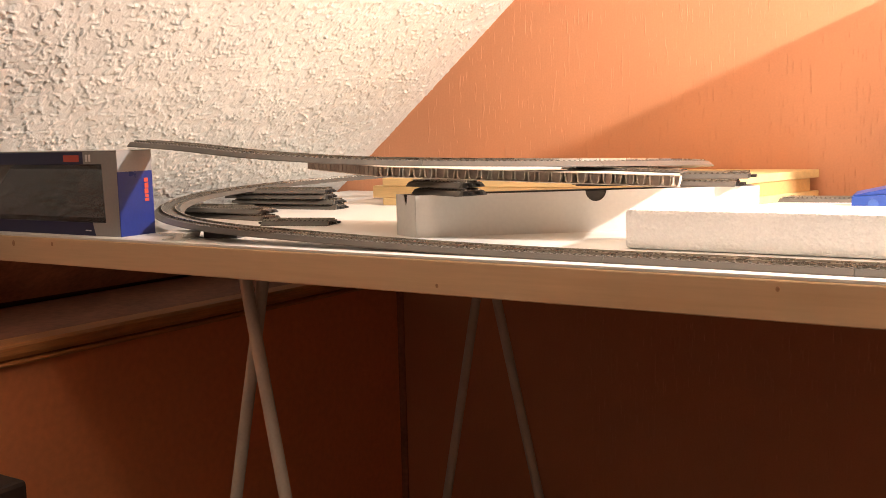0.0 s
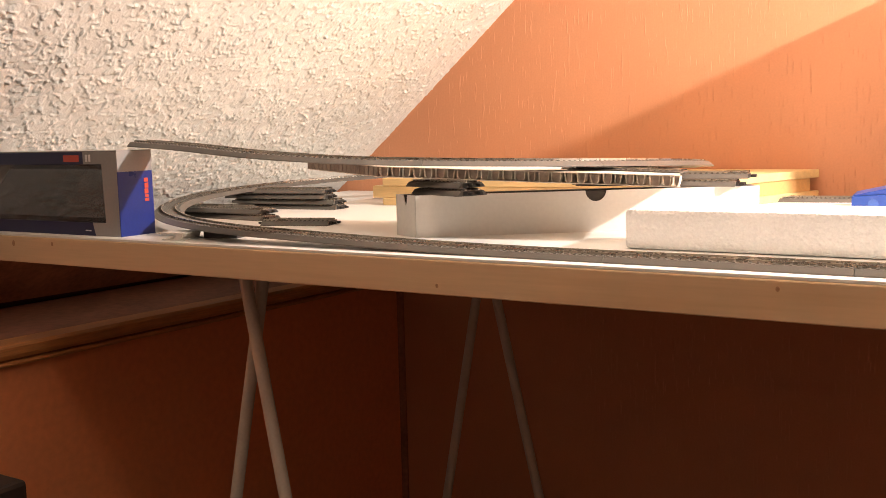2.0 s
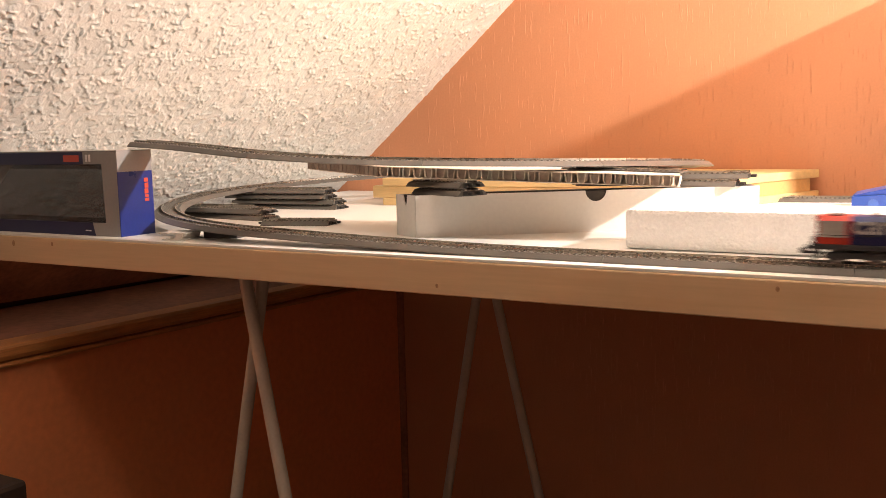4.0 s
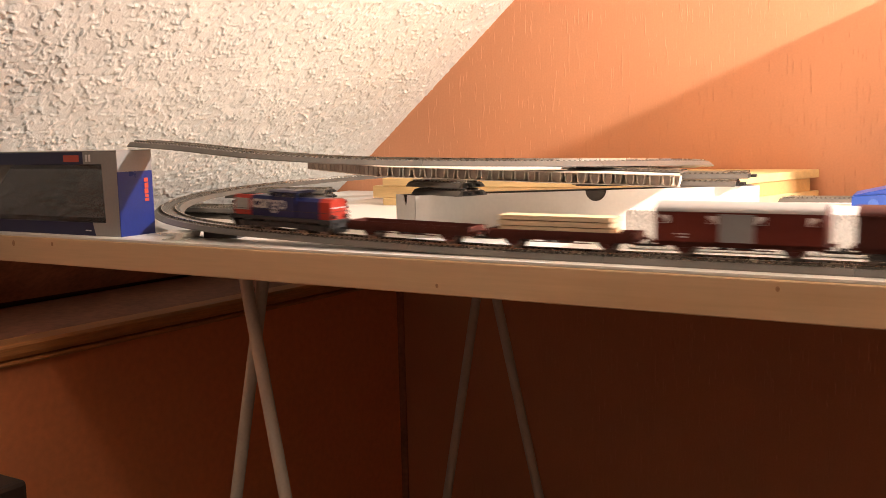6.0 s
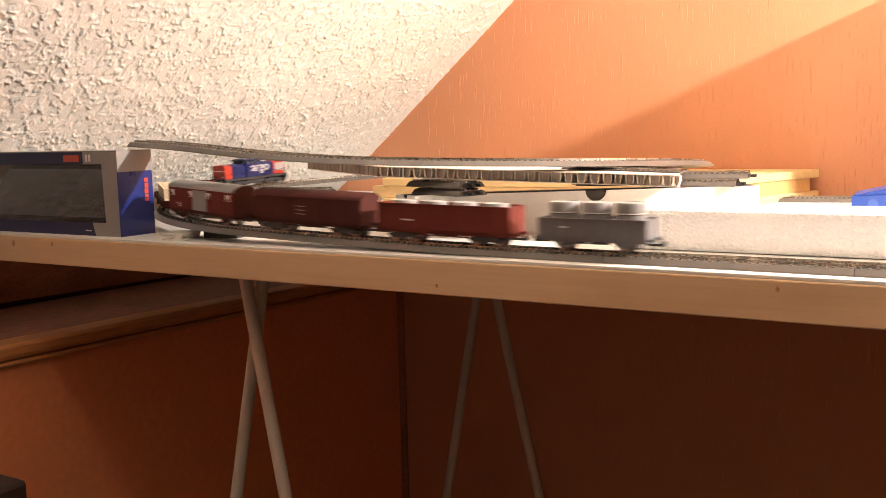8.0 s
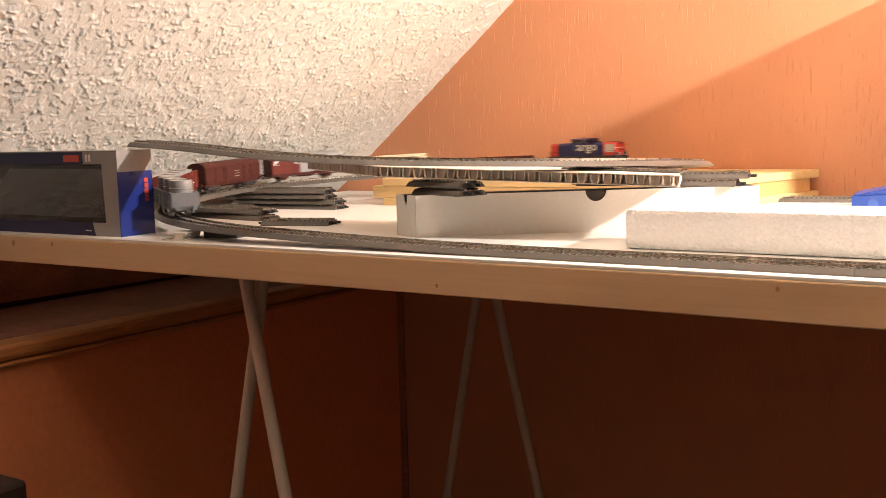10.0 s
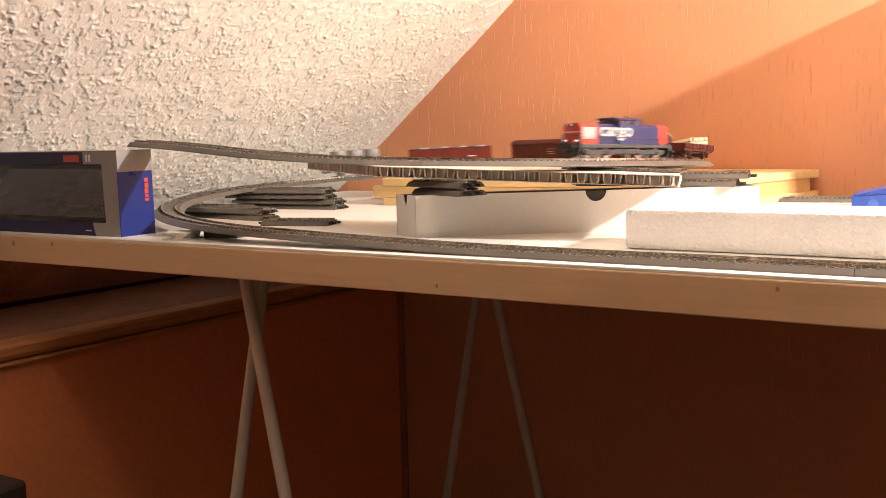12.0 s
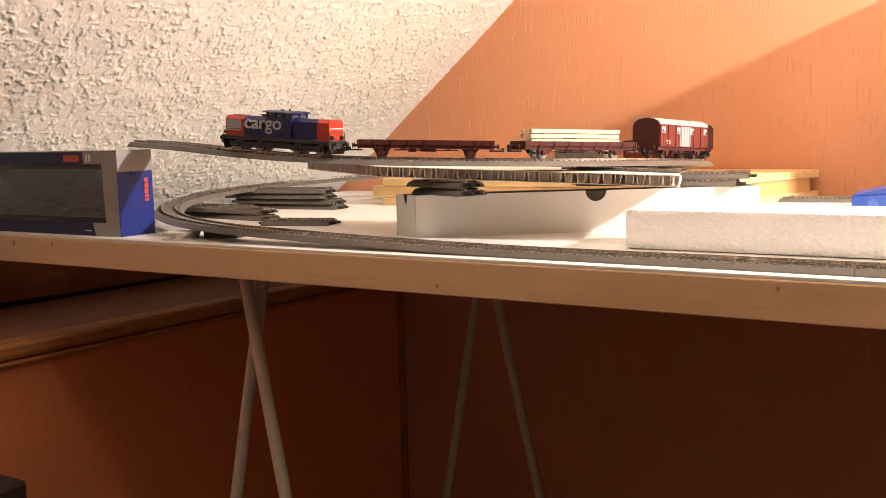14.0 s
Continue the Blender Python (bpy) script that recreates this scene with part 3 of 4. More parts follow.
# printed card boxes
def window_box():
    """Blue and grey printed box with a film window, standing under the track's end."""
    L, D, H = 0.30, 0.0525, 0.1020
    wb = base("printed_window_box", pose(-0.9065, 0.0185, 0, rz=0.5), "blue and silver-grey card box with a film window", "box")
    # local: x from 0 (end) to -L, y depth, z height
    part("end_panel", box_bm(-0.0012, 0, 0, D, 0, 0.0765), BLUEBOX, wb, "glossy blue end panel")
    part("end_band", box_bm(-0.0012, 0, 0, D, 0.0767, H), GREYBOX, wb, "silver-grey band")
    part("top_panel", box_bm(-L, -0.0014, 0, D, H - 0.0012, H), GREYBOX, wb)
    part("rear_panel", prism(bmesh.new(), [(-0.0014, 0), (-0.0014, H - 0.0014), (-L, H - 0.0014), (-L, 0.078), (-0.020, 0.078), (-0.020, 0.016), (-L, 0.016), (-L, 0)], "y", D - 0.0012, D), NAVY, wb)
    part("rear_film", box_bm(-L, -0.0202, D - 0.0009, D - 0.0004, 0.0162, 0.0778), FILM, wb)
    part("bottom_panel", box_bm(-L, -0.0014, 0.0014, D - 0.0014, 0, 0.0012), NAVY, wb)
    front = part("front_panel", prism(bmesh.new(), [(-0.0013, 0.0), (-0.0013, H - 0.0014), (-0.059, H - 0.0014), (-0.059, 0.0860), (-0.027, 0.0860), (-0.025, 0.016), (-0.049, 0.016), (-0.044, 0.0)], "y", 0, 0.0012), GREYBOX, wb, "silver-grey card frame")
    part("front_strip", box_bm(-L, -0.0592, 0, 0.0012, 0.0860, H - 0.0014), NAVY, front, "navy strip over the window")
    part("lower_strip", prism(bmesh.new(), [(-L, 0), (-0.0442, 0), (-0.0492, 0.0158), (-L, 0.0158)], "y", 0, 0.0012), NAVY, front, "navy strip under the window")
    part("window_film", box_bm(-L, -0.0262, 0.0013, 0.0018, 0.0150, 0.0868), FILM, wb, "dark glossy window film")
    part("logo_bar", box_bm(-0.094, -0.066, -0.0003, 0.0, 0.0890, 0.0970), REDPRINT, front)
    part("letter_bar", box_bm(-0.0545, -0.0510, -0.0003, 0.0, 0.0890, 0.0975), WHITEPRINT, front)
    part("letter_bar", box_bm(-0.0490, -0.0455, -0.0003, 0.0, 0.0890, 0.0975), WHITEPRINT, front)
    part("letter_bar", box_bm(-0.062, -0.052, -0.0003, 0.0, 0.0055, 0.0068), WHITEPRINT, front)
    for z0, z1, y0, y1 in ((0.040, 0.0435, 0.0390, 0.0455), (0.0445, 0.048, 0.0395, 0.0450), (0.049, 0.055, 0.0390, 0.0450), (0.056, 0.062, 0.0395, 0.0455), (0.0632, 0.068, 0.0390, 0.0450)):
        part("logo_bar", box_bm(0, 0.0003, y0, y1, z0, z1), REDPRINT, wb)
    return wb


window_box()
bbox = base("blue_card_box", pose(-0.188, 0.60, 0, rz=4), "glossy blue card box with its lid ajar", "box")
BRIGHTBLUE = material("bright_blue_card", (0.03, 0.09, 0.42), 0.3, vary=0.08, scale=20)
part("carton", prism(bmesh.new(), [(0, 0), (0.19, 0), (0.19, 0.0325), (0, 0.0175)], "y", 0, 0.085), BRIGHTBLUE, bbox)
part("lid", prism(bmesh.new(), [(0, 0.0180), (0.19, 0.0330), (0.19, 0.062), (0.002, 0.0192)], "y", 0.004, 0.086), BRIGHTBLUE, bbox)
b = bmesh.new()
bmesh.ops.create_cone(b, cap_ends=True, segments=28, radius1=0.0065, radius2=0.0065, depth=0.0004, matrix=Matrix.Translation((0.026, -0.0004, 0.0080)) @ Matrix.Rotation(math.pi / 2, 4, "X"))
part("round_print", b, material("pale_blue_print", (0.07, 0.15, 0.50), 0.4), bbox)
track_piece("track_length", "grey track length lying at the back of the table", pose(-0.27, 0.73, 0, rz=10), 0.2, 0, LOOSE)

# dark bin on the floor by the knee wall
binn = base("dark_bin", pose(-1.05, -0.2, FLOOR_Z), "dark plastic bin on the floor by the knee wall", "bin")
part("bin_body", box_bm(-0.06, 0.05, -0.25, 0.135, 0, 0.46, bevel=0.006), DARKBIN, binn)

# ---- the train ----
BLUE = material("loco_blue", (0.010, 0.016, 0.092), 0.38, vary=0.06, scale=60)
RED = material("loco_red", (0.45, 0.036, 0.018), 0.38, vary=0.05, scale=60)
GREYP = material("grille_grey", (0.38, 0.36, 0.34), 0.5, vary=0.08, scale=200)
UNDER = material("dark_grey_underframe", (0.032, 0.030, 0.030), 0.55, vary=0.2, scale=200)
BROWN = material("oxide_brown_plastic", (0.080, 0.019, 0.013), 0.62, vary=0.12, scale=120, spec=0.22)
OXIDE = material("oxide_red_plastic", (0.145, 0.028, 0.019), 0.62, vary=0.12, scale=120, spec=0.22)
DARKBROWN = material("dark_brown_plastic", (0.075, 0.020, 0.015), 0.62, vary=0.12, scale=120, spec=0.22)
WGREY = material("mid_grey_plastic", (0.15, 0.15, 0.155), 0.5, vary=0.1, scale=120)
ROOFGREY = material("pale_grey_roof", (0.34, 0.33, 0.32), 0.5, vary=0.05, scale=100)
DOORGREY = material("aluminium_door", (0.30, 0.305, 0.31), 0.4, vary=0.06, scale=100)
LUMBER = material("pale_lumber", (0.72, 0.58, 0.38), 0.65, vary=0.12, scale=80, stretch=(0.5, 6, 6))
BARREL = material("pale_grey_drums", (0.27, 0.26, 0.25), 0.4, vary=0.05, scale=90)
STEEL = material("wheel_steel", (0.30, 0.28, 0.26), 0.35, metal=1.0, vary=0.1, scale=200)
GLASS = clear("cab_glass", (0.10, 0.11, 0.12), 0.55, 0.06)
HEAD = glow("white_headlight", (1.0, 0.93, 0.80), 60.0)
TAIL = glow("red_tail_light", (1.0, 0.30, 0.24), 30.0)

TRAIN = "vehicles of the goods train"


def wheelset(parent, x, r=0.0055):
    b = bmesh.new()
    for y in (-0.0082, 0.0082):
        rod(b, (x, y - 0.0013, r), (x, y + 0.0013, r), r, 20)
        sg = -1 if y > 0 else 1
        rod(b, (x, y + sg * 0.0013, r), (x, y + sg * 0.0020, r), r + 0.0009, 20)
    rod(b, (x, -0.0085, r), (x, 0.0085, r), 0.001, 8)
    return part("wheelset", b, STEEL, parent, "steel wheelset", smooth=True)


def buffers(parent, xe, z=0.0118, dy=0.0100, mat=None):
    sg = 1 if xe > 0 else -1
    for y in (-dy, dy):
        b = bmesh.new()
        rod(b, (xe, y, z), (xe + sg * 0.0045, y, z), 0.0012, 10)
        rod(b, (xe + sg * 0.0045, y, z), (xe + sg * 0.0056, y, z), 0.0026, 12)
        part("buffer", b, mat or UNDER, parent, smooth=True)
    b = bmesh.new()
    bx(b, *sorted((xe - sg * 0.004, xe + sg * 0.0110)), -0.0018, 0.0018, 0.0065, 0.0082)
    bx(b, *sorted((xe + sg * 0.0080, xe + sg * 0.0110)), -0.0028, 0.0028, 0.0065, 0.0105)
    part("coupling", b, UNDER, parent)


def axle_guard(b, x, y, z1=0.0118):
    """Trapezoid axle guard with its spring and axle box."""
    t = 0.0008
    prism(b, [(x - 0.011, z1), (x - 0.0052, 0.0045), (x + 0.0052, 0.0045), (x + 0.011, z1)], "y", y - t, y + t)
    s = 1 if y > 0 else -1
    bx(b, x - 0.0026, x + 0.0026, *sorted((y, y + s * 0.0028)), 0.0035, 0.0078)
    bx(b, x - 0.0085, x + 0.0085, *sorted((y + s * 0.0008, y + s * 0.0022)), 0.0082, 0.0094)


def chassis(w, half, wb, mat, hw=0.0140, bogies=False):
    """Underframe on two axles, or on two bogies."""
    b = bmesh.new()
    bx(b, -half, half, -hw + 0.003, hw - 0.003, 0.0095, 0.0125)
    for y in (-hw + 0.001, hw - 0.001):
        bx(b, -half, half, y - 0.0008, y + 0.0008, 0.0092, 0.0128)
        rod(b, (-wb / 2 + 0.012, y, 0.0075), (wb / 2 - 0.012, y, 0.0075), 0.0004, 6)
        for x in (-wb * 0.22, wb * 0.22):
            rod(b, (x, y, 0.0075), (x + (0.006 if x > 0 else -0.006), y, 0.0095), 0.0004, 6)
    bx(b, -half, -half + 0.0016, -hw, hw, 0.0088, 0.0132)
    bx(b, half - 0.0016, half, -hw, hw, 0.0088, 0.0132)
    frame_ = part("underframe", b, mat, w)
    for x in (-wb / 2, wb / 2):
        if bogies:
            bg = part("bogie", box_bm(x - 0.004, x + 0.004, -0.0105, 0.0105, 0.0055, 0.0090), UNDER, w, "dark bogie")
            for y in (-0.0118, 0.0118):
                b = bmesh.new()
                prism(b, [(x - 0.0185, 0.0072), (x - 0.0160, 0.0050), (x - 0.0060, 0.0046), (x - 0.0050, 0.0030), (x + 0.0050, 0.0030), (x + 0.0060, 0.0046), (x + 0.0160, 0.0050), (x + 0.0185, 0.0072), (x + 0.0060, 0.0094), (x - 0.0060, 0.0094)], "y", y - 0.0009, y + 0.0009)
                for dx in (-0.0115, 0.0115):
                    bx(b, x + dx - 0.0028, x + dx + 0.0028, y - 0.0017, y + 0.0017, 0.0035, 0.0078)
                part("side_frame", b, UNDER, bg)
            for dx in (-0.0115, 0.0115):
                wheelset(bg, x + dx)
            continue
        for y in (-0.0118, 0.0118):
            b = bmesh.new()
            axle_guard(b, x, y)
            part("axle_guard", b, mat, frame_)
        wheelset(w, x)
    for e in (-half, half):
        buffers(w, e, mat=mat)
    b = bmesh.new()
    bx(b, -0.010, 0.006, -0.004, 0.004, 0.006, 0.0095)
    rod(b, (0.010, 0, 0.0075), (0.018, 0, 0.0075), 0.002, 8)
    part("brake_gear", b, UNDER, frame_)


def planks_side(w, half, y, z0, z1, mat, posts, t=0.0009, name="side_board"):
    """Side wall of boards with posts standing proud."""
    k = max(1, round((z1 - z0) / 0.0032))
    h = (z1 - z0) / k
    sd = part(name, box_bm(-half, half, y - t * 0.3, y + t * 0.3, z0, z1 - 0.0001), mat, w)
    plank = mesh_of("plank", box_bm(-half, half, -t / 2, t / 2, 0.00012, h - 0.00012), mat)
    for i in range(k):
        ob = new("plank", plank)
        ob.parent, ob.location = sd, (0, y, z0 + i * h)
    s = 1 if y > 0 else -1
    for i in range(posts):
        x = -half + 0.001 + (2 * half - 0.002) * i / (posts - 1)
        part("post", box_bm(x - 0.0007, x + 0.0007, *sorted((y + s * t / 2, y + s * (t / 2 + 0.0008))), z0 - 0.002, z1), mat, sd)
    return sd


def flat_wagon(label, lumber):
    w = base("flat_wagon", Matrix.Identity(4), label, "wagon", TRAIN)
    half = 0.0695 if lumber else 0.0690
    chassis(w, half, 0.090, BROWN)
    part("deck", box_bm(-half, half, -0.0142, 0.0142, 0.0128, 0.0140), BROWN, w)
    for y in (-0.0148, 0.0148):
        planks_side(w, half, y, 0.0126, 0.0178, BROWN, 9)
    for x in (-half, half):
        part("end_board", box_bm(x - 0.0006, x + 0.0006, -0.0148, 0.0148, 0.0126, 0.0178), BROWN, w)
    return w


def lumber_stack(w):
    """Load of sawn boards, in layers."""
    rng = random.Random(8)
    ld = part("lumber_load", box_bm(-0.043, 0.055, -0.0105, 0.0105, 0.0142, 0.0160), LUMBER, w, "stack of pale sawn boards")
    for layer in range(3):
        z = 0.0162 + layer * 0.0050
        for i in range(6):
            y = -0.0112 + i * 0.0038
            e = rng.uniform(-0.0012, 0.0012)
            part("board", box_bm(-0.049 + e, 0.060 + e, y, y + 0.0035, z, z + 0.0041), LUMBER, ld)
        for x in (-0.035, 0.005, 0.045):
            if layer < 2:
                part("batten", box_bm(x, x + 0.002, -0.0112, 0.0115, z + 0.0042, z + 0.0049), BROWN, ld)
    return ld


def box_van(label, brown_roof):
    w = base("covered_wagon", Matrix.Identity(4), label, "wagon", TRAIN)
    half, hw = (0.0690 if brown_roof else 0.0660), 0.0158
    mat = DARKBROWN if brown_roof else BROWN
    side = DARKBROWN if brown_roof else OXIDE
    chassis(w, half, 0.086 if not brown_roof else 0.092, mat, bogies=brown_roof)
    part("floor_pan", box_bm(-half, half, -hw, hw, 0.0128, 0.0140), mat, w)
    z0, z1 = 0.0132, 0.0372 if brown_roof else 0.0378
    n = 30
    for y in (-hw, hw):
        wall = part("side_wall", box_bm(-half, half, y - 0.0003, y + 0.0003, z0, z1 - 0.0001), side, w)
        plank = mesh_of("plank", box_bm(0.00015, 2 * half / n - 0.00015, -0.0005, 0.0005, 0, z1 - z0), side)
        for i in range(n):
            ob = new("plank", plank)
            ob.parent, ob.location = wall, (-half + 2 * half * i / n, y, z0)
        s = 1 if y > 0 else -1
        ya, yb = sorted((y + s * 0.0005, y + s * 0.0013))
        for x in (-half + 0.001, -0.045, -0.0245, 0.0245, 0.045, half - 0.001):
            part("rib", box_bm(x - 0.0008, x + 0.0008, ya, yb, z0 - 0.001, z1), side, wall)
        if not brown_roof:
            d = part("sliding_door", box_bm(-0.014, 0.014, ya, yb, z0 + 0.0005, z1 - 0.0015), DOORGREY, wall, "aluminium-grey sliding door")
            yc, yd = sorted((y + s * 0.0013, y + s * 0.0018))
            for x in (-0.0115, -0.004, 0.004, 0.0115):
                part("door_rib", box_bm(x - 0.0005, x + 0.0005, yc, yd, z0 + 0.001, z1 - 0.002), DOORGREY, d)
            for x in (-0.0580, -0.0190, 0.0190, 0.0580):
                part("vent_flap", box_bm(x - 0.0038, x + 0.0038, ya, yb, z1 - 0.0095, z1 - 0.0030), WHITEPRINT, wall, "white ventilation flap")
                yc, yd = sorted((y + s * 0.0013, y + s * 0.0016))
                d2 = prism(bmesh.new(), [(x - 0.0034, z1 - 0.0091), (x + 0.0030, z1 - 0.0091), (x - 0.0034, z1 - 0.0045)] if x * s < 0 else [(x + 0.0034, z1 - 0.0091), (x - 0.0030, z1 - 0.0091), (x + 0.0034, z1 - 0.0045)], "y", yc, yd)
                part("dark_corner", d2, side, wall)
            part("letter_bar", box_bm(0.040, 0.050, ya, (ya + yb) / 2, 0.0190, 0.0200), WHITEPRINT, wall)
            part("letter_bar", box_bm(0.040, 0.047, ya, (ya + yb) / 2, 0.0165, 0.0175), WHITEPRINT, wall)
        else:
            d = part("sliding_door", box_bm(-0.020, 0.020, ya, yb, z0 + 0.0005, z1 - 0.0015), side, wall)
            for z in (0.0200, 0.0240, 0.0280):
                part("letter_bar", box_bm(0.001, 0.012, *sorted((y + s * 0.0013, y + s * 0.0015)), z, z + 0.0008), GREYP, d)
            part("rail_strip", box_bm(-half, half, ya, yb, z1 - 0.001, z1 + 0.0005), mat, wall)
    arch = [(hw * 1.06 * math.cos(math.pi * i / 14), z1 + 0.0075 * math.sin(math.pi * i / 14)) for i in range(15)]
    for x in (-half, half):
        o = [(-hw, z0), (hw, z0), (hw, z1)] + [(u / 1.06, v) for u, v in arch[1:-1]] + [(-hw, z1)]
        b = prism(bmesh.new(), o, "x", x - 0.0005, x + 0.0005)
        part("end_wall", b, DARKBROWN, w, "dark brown end wall")
    o = arch + [(u * 0.93, v - 0.0008) for u, v in reversed(arch)]
    part("roof", prism(bmesh.new(), o, "x", -half - 0.0012, half + 0.0012), mat if brown_roof else ROOFGREY, w, "" if brown_roof else "pale grey arched roof", smooth=True)
    return w


def open_wagon(label, half, wb, side, height):
    w = base("open_wagon", Matrix.Identity(4), label, "wagon", TRAIN)
    chassis(w, half, wb, side, bogies=half > 0.06)
    part("deck", box_bm(-half, half, -0.0150, 0.0150, 0.0128, 0.0140), side, w)
    for y in (-0.0155, 0.0155):
        sd = planks_side(w, half, y, 0.0130, height, side, 8 if half > 0.06 else 6)
        s = 1 if y > 0 else -1
        part("top_rail", box_bm(-half, half, *sorted((y - s * 0.0006, y + s * 0.0016)), height, height + 0.0010), side, sd)
        part("letter_bar", box_bm(half * 0.45, half * 0.62, *sorted((y + s * 0.0006, y + s * 0.0008)), 0.021, 0.0225), WHITEPRINT, sd)
    for x in (-half, half):
        part("end_board", box_bm(x - 0.0006, x + 0.0006, -0.0155, 0.0155, 0.0130, height + 0.001), side, w)
    return w


def barrel(r, h):
    """White drum with hoops and a rim."""
    b = bmesh.new()
    prof = [(0.0, 0.0), (r * 0.93, 0.0), (r * 0.97, h * 0.06), (r * 0.95, h * 0.3), (r, h * 0.33), (r * 0.95, h * 0.36), (r * 0.95, h * 0.64), (r, h * 0.67), (r * 0.95, h * 0.7), (r * 0.97, h * 0.95), (r * 0.93, h), (r * 0.85, h), (r * 0.83, h * 0.97), (0.0, h * 0.97)]
    rings = []
    k = 20
    for rr, z in prof:
        if rr == 0:
            rings.append([b.verts.new((0, 0, z))] * k)
        else:
            rings.append([b.verts.new((rr * math.cos(2 * math.pi * i / k), rr * math.sin(2 * math.pi * i / k), z)) for i in range(k)])
    for p, q in zip(rings, rings[1:]):
        for i in range(k):
            vs = []
            for v in (p[i], p[(i + 1) % k], q[(i + 1) % k], q[i]):
                if v not in vs:
                    vs.append(v)
            b.faces.new(vs)
    bmesh.ops.recalc_face_normals(b, faces=b.faces)
    return b


def tube(x0, x1, y, z, inner, outer, n=14):
    """Open lamp hood along x, in which the lamp sits deep."""
    b = bmesh.new()
    rings = [[b.verts.new((x, y + r * math.cos(2 * math.pi * i / n), z + r * math.sin(2 * math.pi * i / n))) for i in range(n)] for x, r in ((x0, inner), (x1, inner), (x1, outer), (x0, outer))]
    for p, q in zip(rings, rings[1:] + rings[:1]):
        for i in range(n):
            b.faces.new((p[i], p[(i + 1) % n], q[(i + 1) % n], q[i]))
    bmesh.ops.recalc_face_normals(b, faces=b.faces)
    return b


def locomotive():
    w = base("diesel_locomotive", Matrix.Identity(4), "blue and red model diesel locomotive with a centre cab", "locomotive", TRAIN)
    half = 0.0645
    b = bmesh.new()
    bx(b, -half, half, -0.0160, 0.0160, 0.0118, 0.0158, bevel=0.0006)
    bx(b, -half, -half + 0.003, -0.0165, 0.0165, 0.0085, 0.0165)
    bx(b, half - 0.003, half, -0.0165, 0.0165, 0.0085, 0.0165)
    fr = part("frame", b, UNDER, w, "dark grey frame with walkway")
    for x in (-half, half):
        s = 1 if x > 0 else -1
        buffers(w, x, z=0.0125, mat=UNDER)
        b = bmesh.new()
        prism(b, [(-0.0150, 0.0085), (-0.0120, 0.0020), (0.0120, 0.0020), (0.0150, 0.0085)], "x", x - s * 0.0012, x)
        part("rail_guard", b, UNDER, fr)
    part("fuel_tank", box_bm(-0.018, 0.018, -0.0135, 0.0135, 0.0045, 0.0117, bevel=0.0012), UNDER, fr)
    for bxx in (-0.036, 0.036):
        bg = part("bogie", box_bm(bxx - 0.006, bxx + 0.006, -0.0115, 0.0115, 0.0060, 0.0110), UNDER, w, "dark grey bogie")
        for y in (-0.0128, 0.0128):
            b = bmesh.new()
            bx(b, bxx - 0.021, bxx + 0.021, y - 0.0010, y + 0.0010, 0.0048, 0.0098, bevel=0.0003)
            for dx in (-0.0135, 0.0135):
                bx(b, bxx + dx - 0.004, bxx + dx + 0.004, y - 0.0022, y + 0.0022, 0.0036, 0.0085)
                rod(b, (bxx + dx * 0.45, y, 0.0035), (bxx + dx * 0.45, y, 0.0085), 0.0013, 8)
            part("side_frame", b, UNDER, bg)
        for dx in (-0.0135, 0.0135):
            wheelset(bg, bxx + dx, 0.0056)
    z0, zt = 0.0160, 0.0382
    hw = 0.0136

    def hood(name, x0, x1, mat, label=""):
        o = [(-hw, z0), (hw, z0), (hw, zt - 0.0035), (hw - 0.0035, zt), (-hw + 0.0035, zt), (-hw, zt - 0.0035)]
        return part(name, prism(bmesh.new(), o, "x", x0, x1), mat, w, label)
    hood("front_cowl", 0.0395, 0.0620, RED, "red front of the long hood")
    front = hood("long_hood", 0.0110, 0.0393, BLUE, "blue long hood")
    rear = hood("short_hood", -0.0480, -0.0197, BLUE, "blue short hood")
    hood("rear_cowl", -0.0620, -0.0482, RED, "red rear of the short hood")
    for y in (-1, 1):
        part("grille", box_bm(0.0425, 0.0605, *sorted((y * (hw - 0.0002), y * (hw + 0.0004))), 0.0215, 0.0345), GREYP, w, "grey radiator grille")
        for k in range(5):
            part("hood_door", box_bm(0.0125 + k * 0.0052, 0.0172 + k * 0.0052, *sorted((y * (hw - 0.0002), y * (hw + 0.00015))), 0.0165, 0.0205), BLUE, front)
        for k in range(4):
            part("hood_door", box_bm(-0.0475 + k * 0.0065, -0.0416 + k * 0.0065, *sorted((y * (hw - 0.0002), y * (hw + 0.00015))), 0.0175, 0.0345), BLUE, rear)
        b = bmesh.new()
        yy = y * 0.0162
        rod(b, (-0.062, yy, 0.0235), (0.062, yy, 0.0235), 0.00025, 6)
        for x in (-0.062, -0.047, -0.033, 0.014, 0.030, 0.046, 0.062):
            rod(b, (x, yy, 0.0158), (x, yy, 0.0235), 0.00025, 6)
        part("handrail", b, UNDER, w)
    # cab
    cw = 0.0152
    b = bmesh.new()
    zc, zw0 = 0.0434, 0.0380
    xa, xb = -0.0195, 0.0108
    bx(b, xa, xb, -cw, cw, z0, zw0)
    for x in (xa + 0.0008, -0.0095, 0.0010, xb - 0.0008):
        for y in (-cw + 0.001, cw - 0.001):
            bx(b, x - 0.0009, x + 0.0009, y - 0.0009, y + 0.0009, zw0, zc)
    for x in (xa + 0.0008, xb - 0.0008):
        bx(b, x - 0.0008, x + 0.0008, -0.0012, 0.0012, zw0, zc)
    cab = part("cab", b, BLUE, w, "blue centre cab")
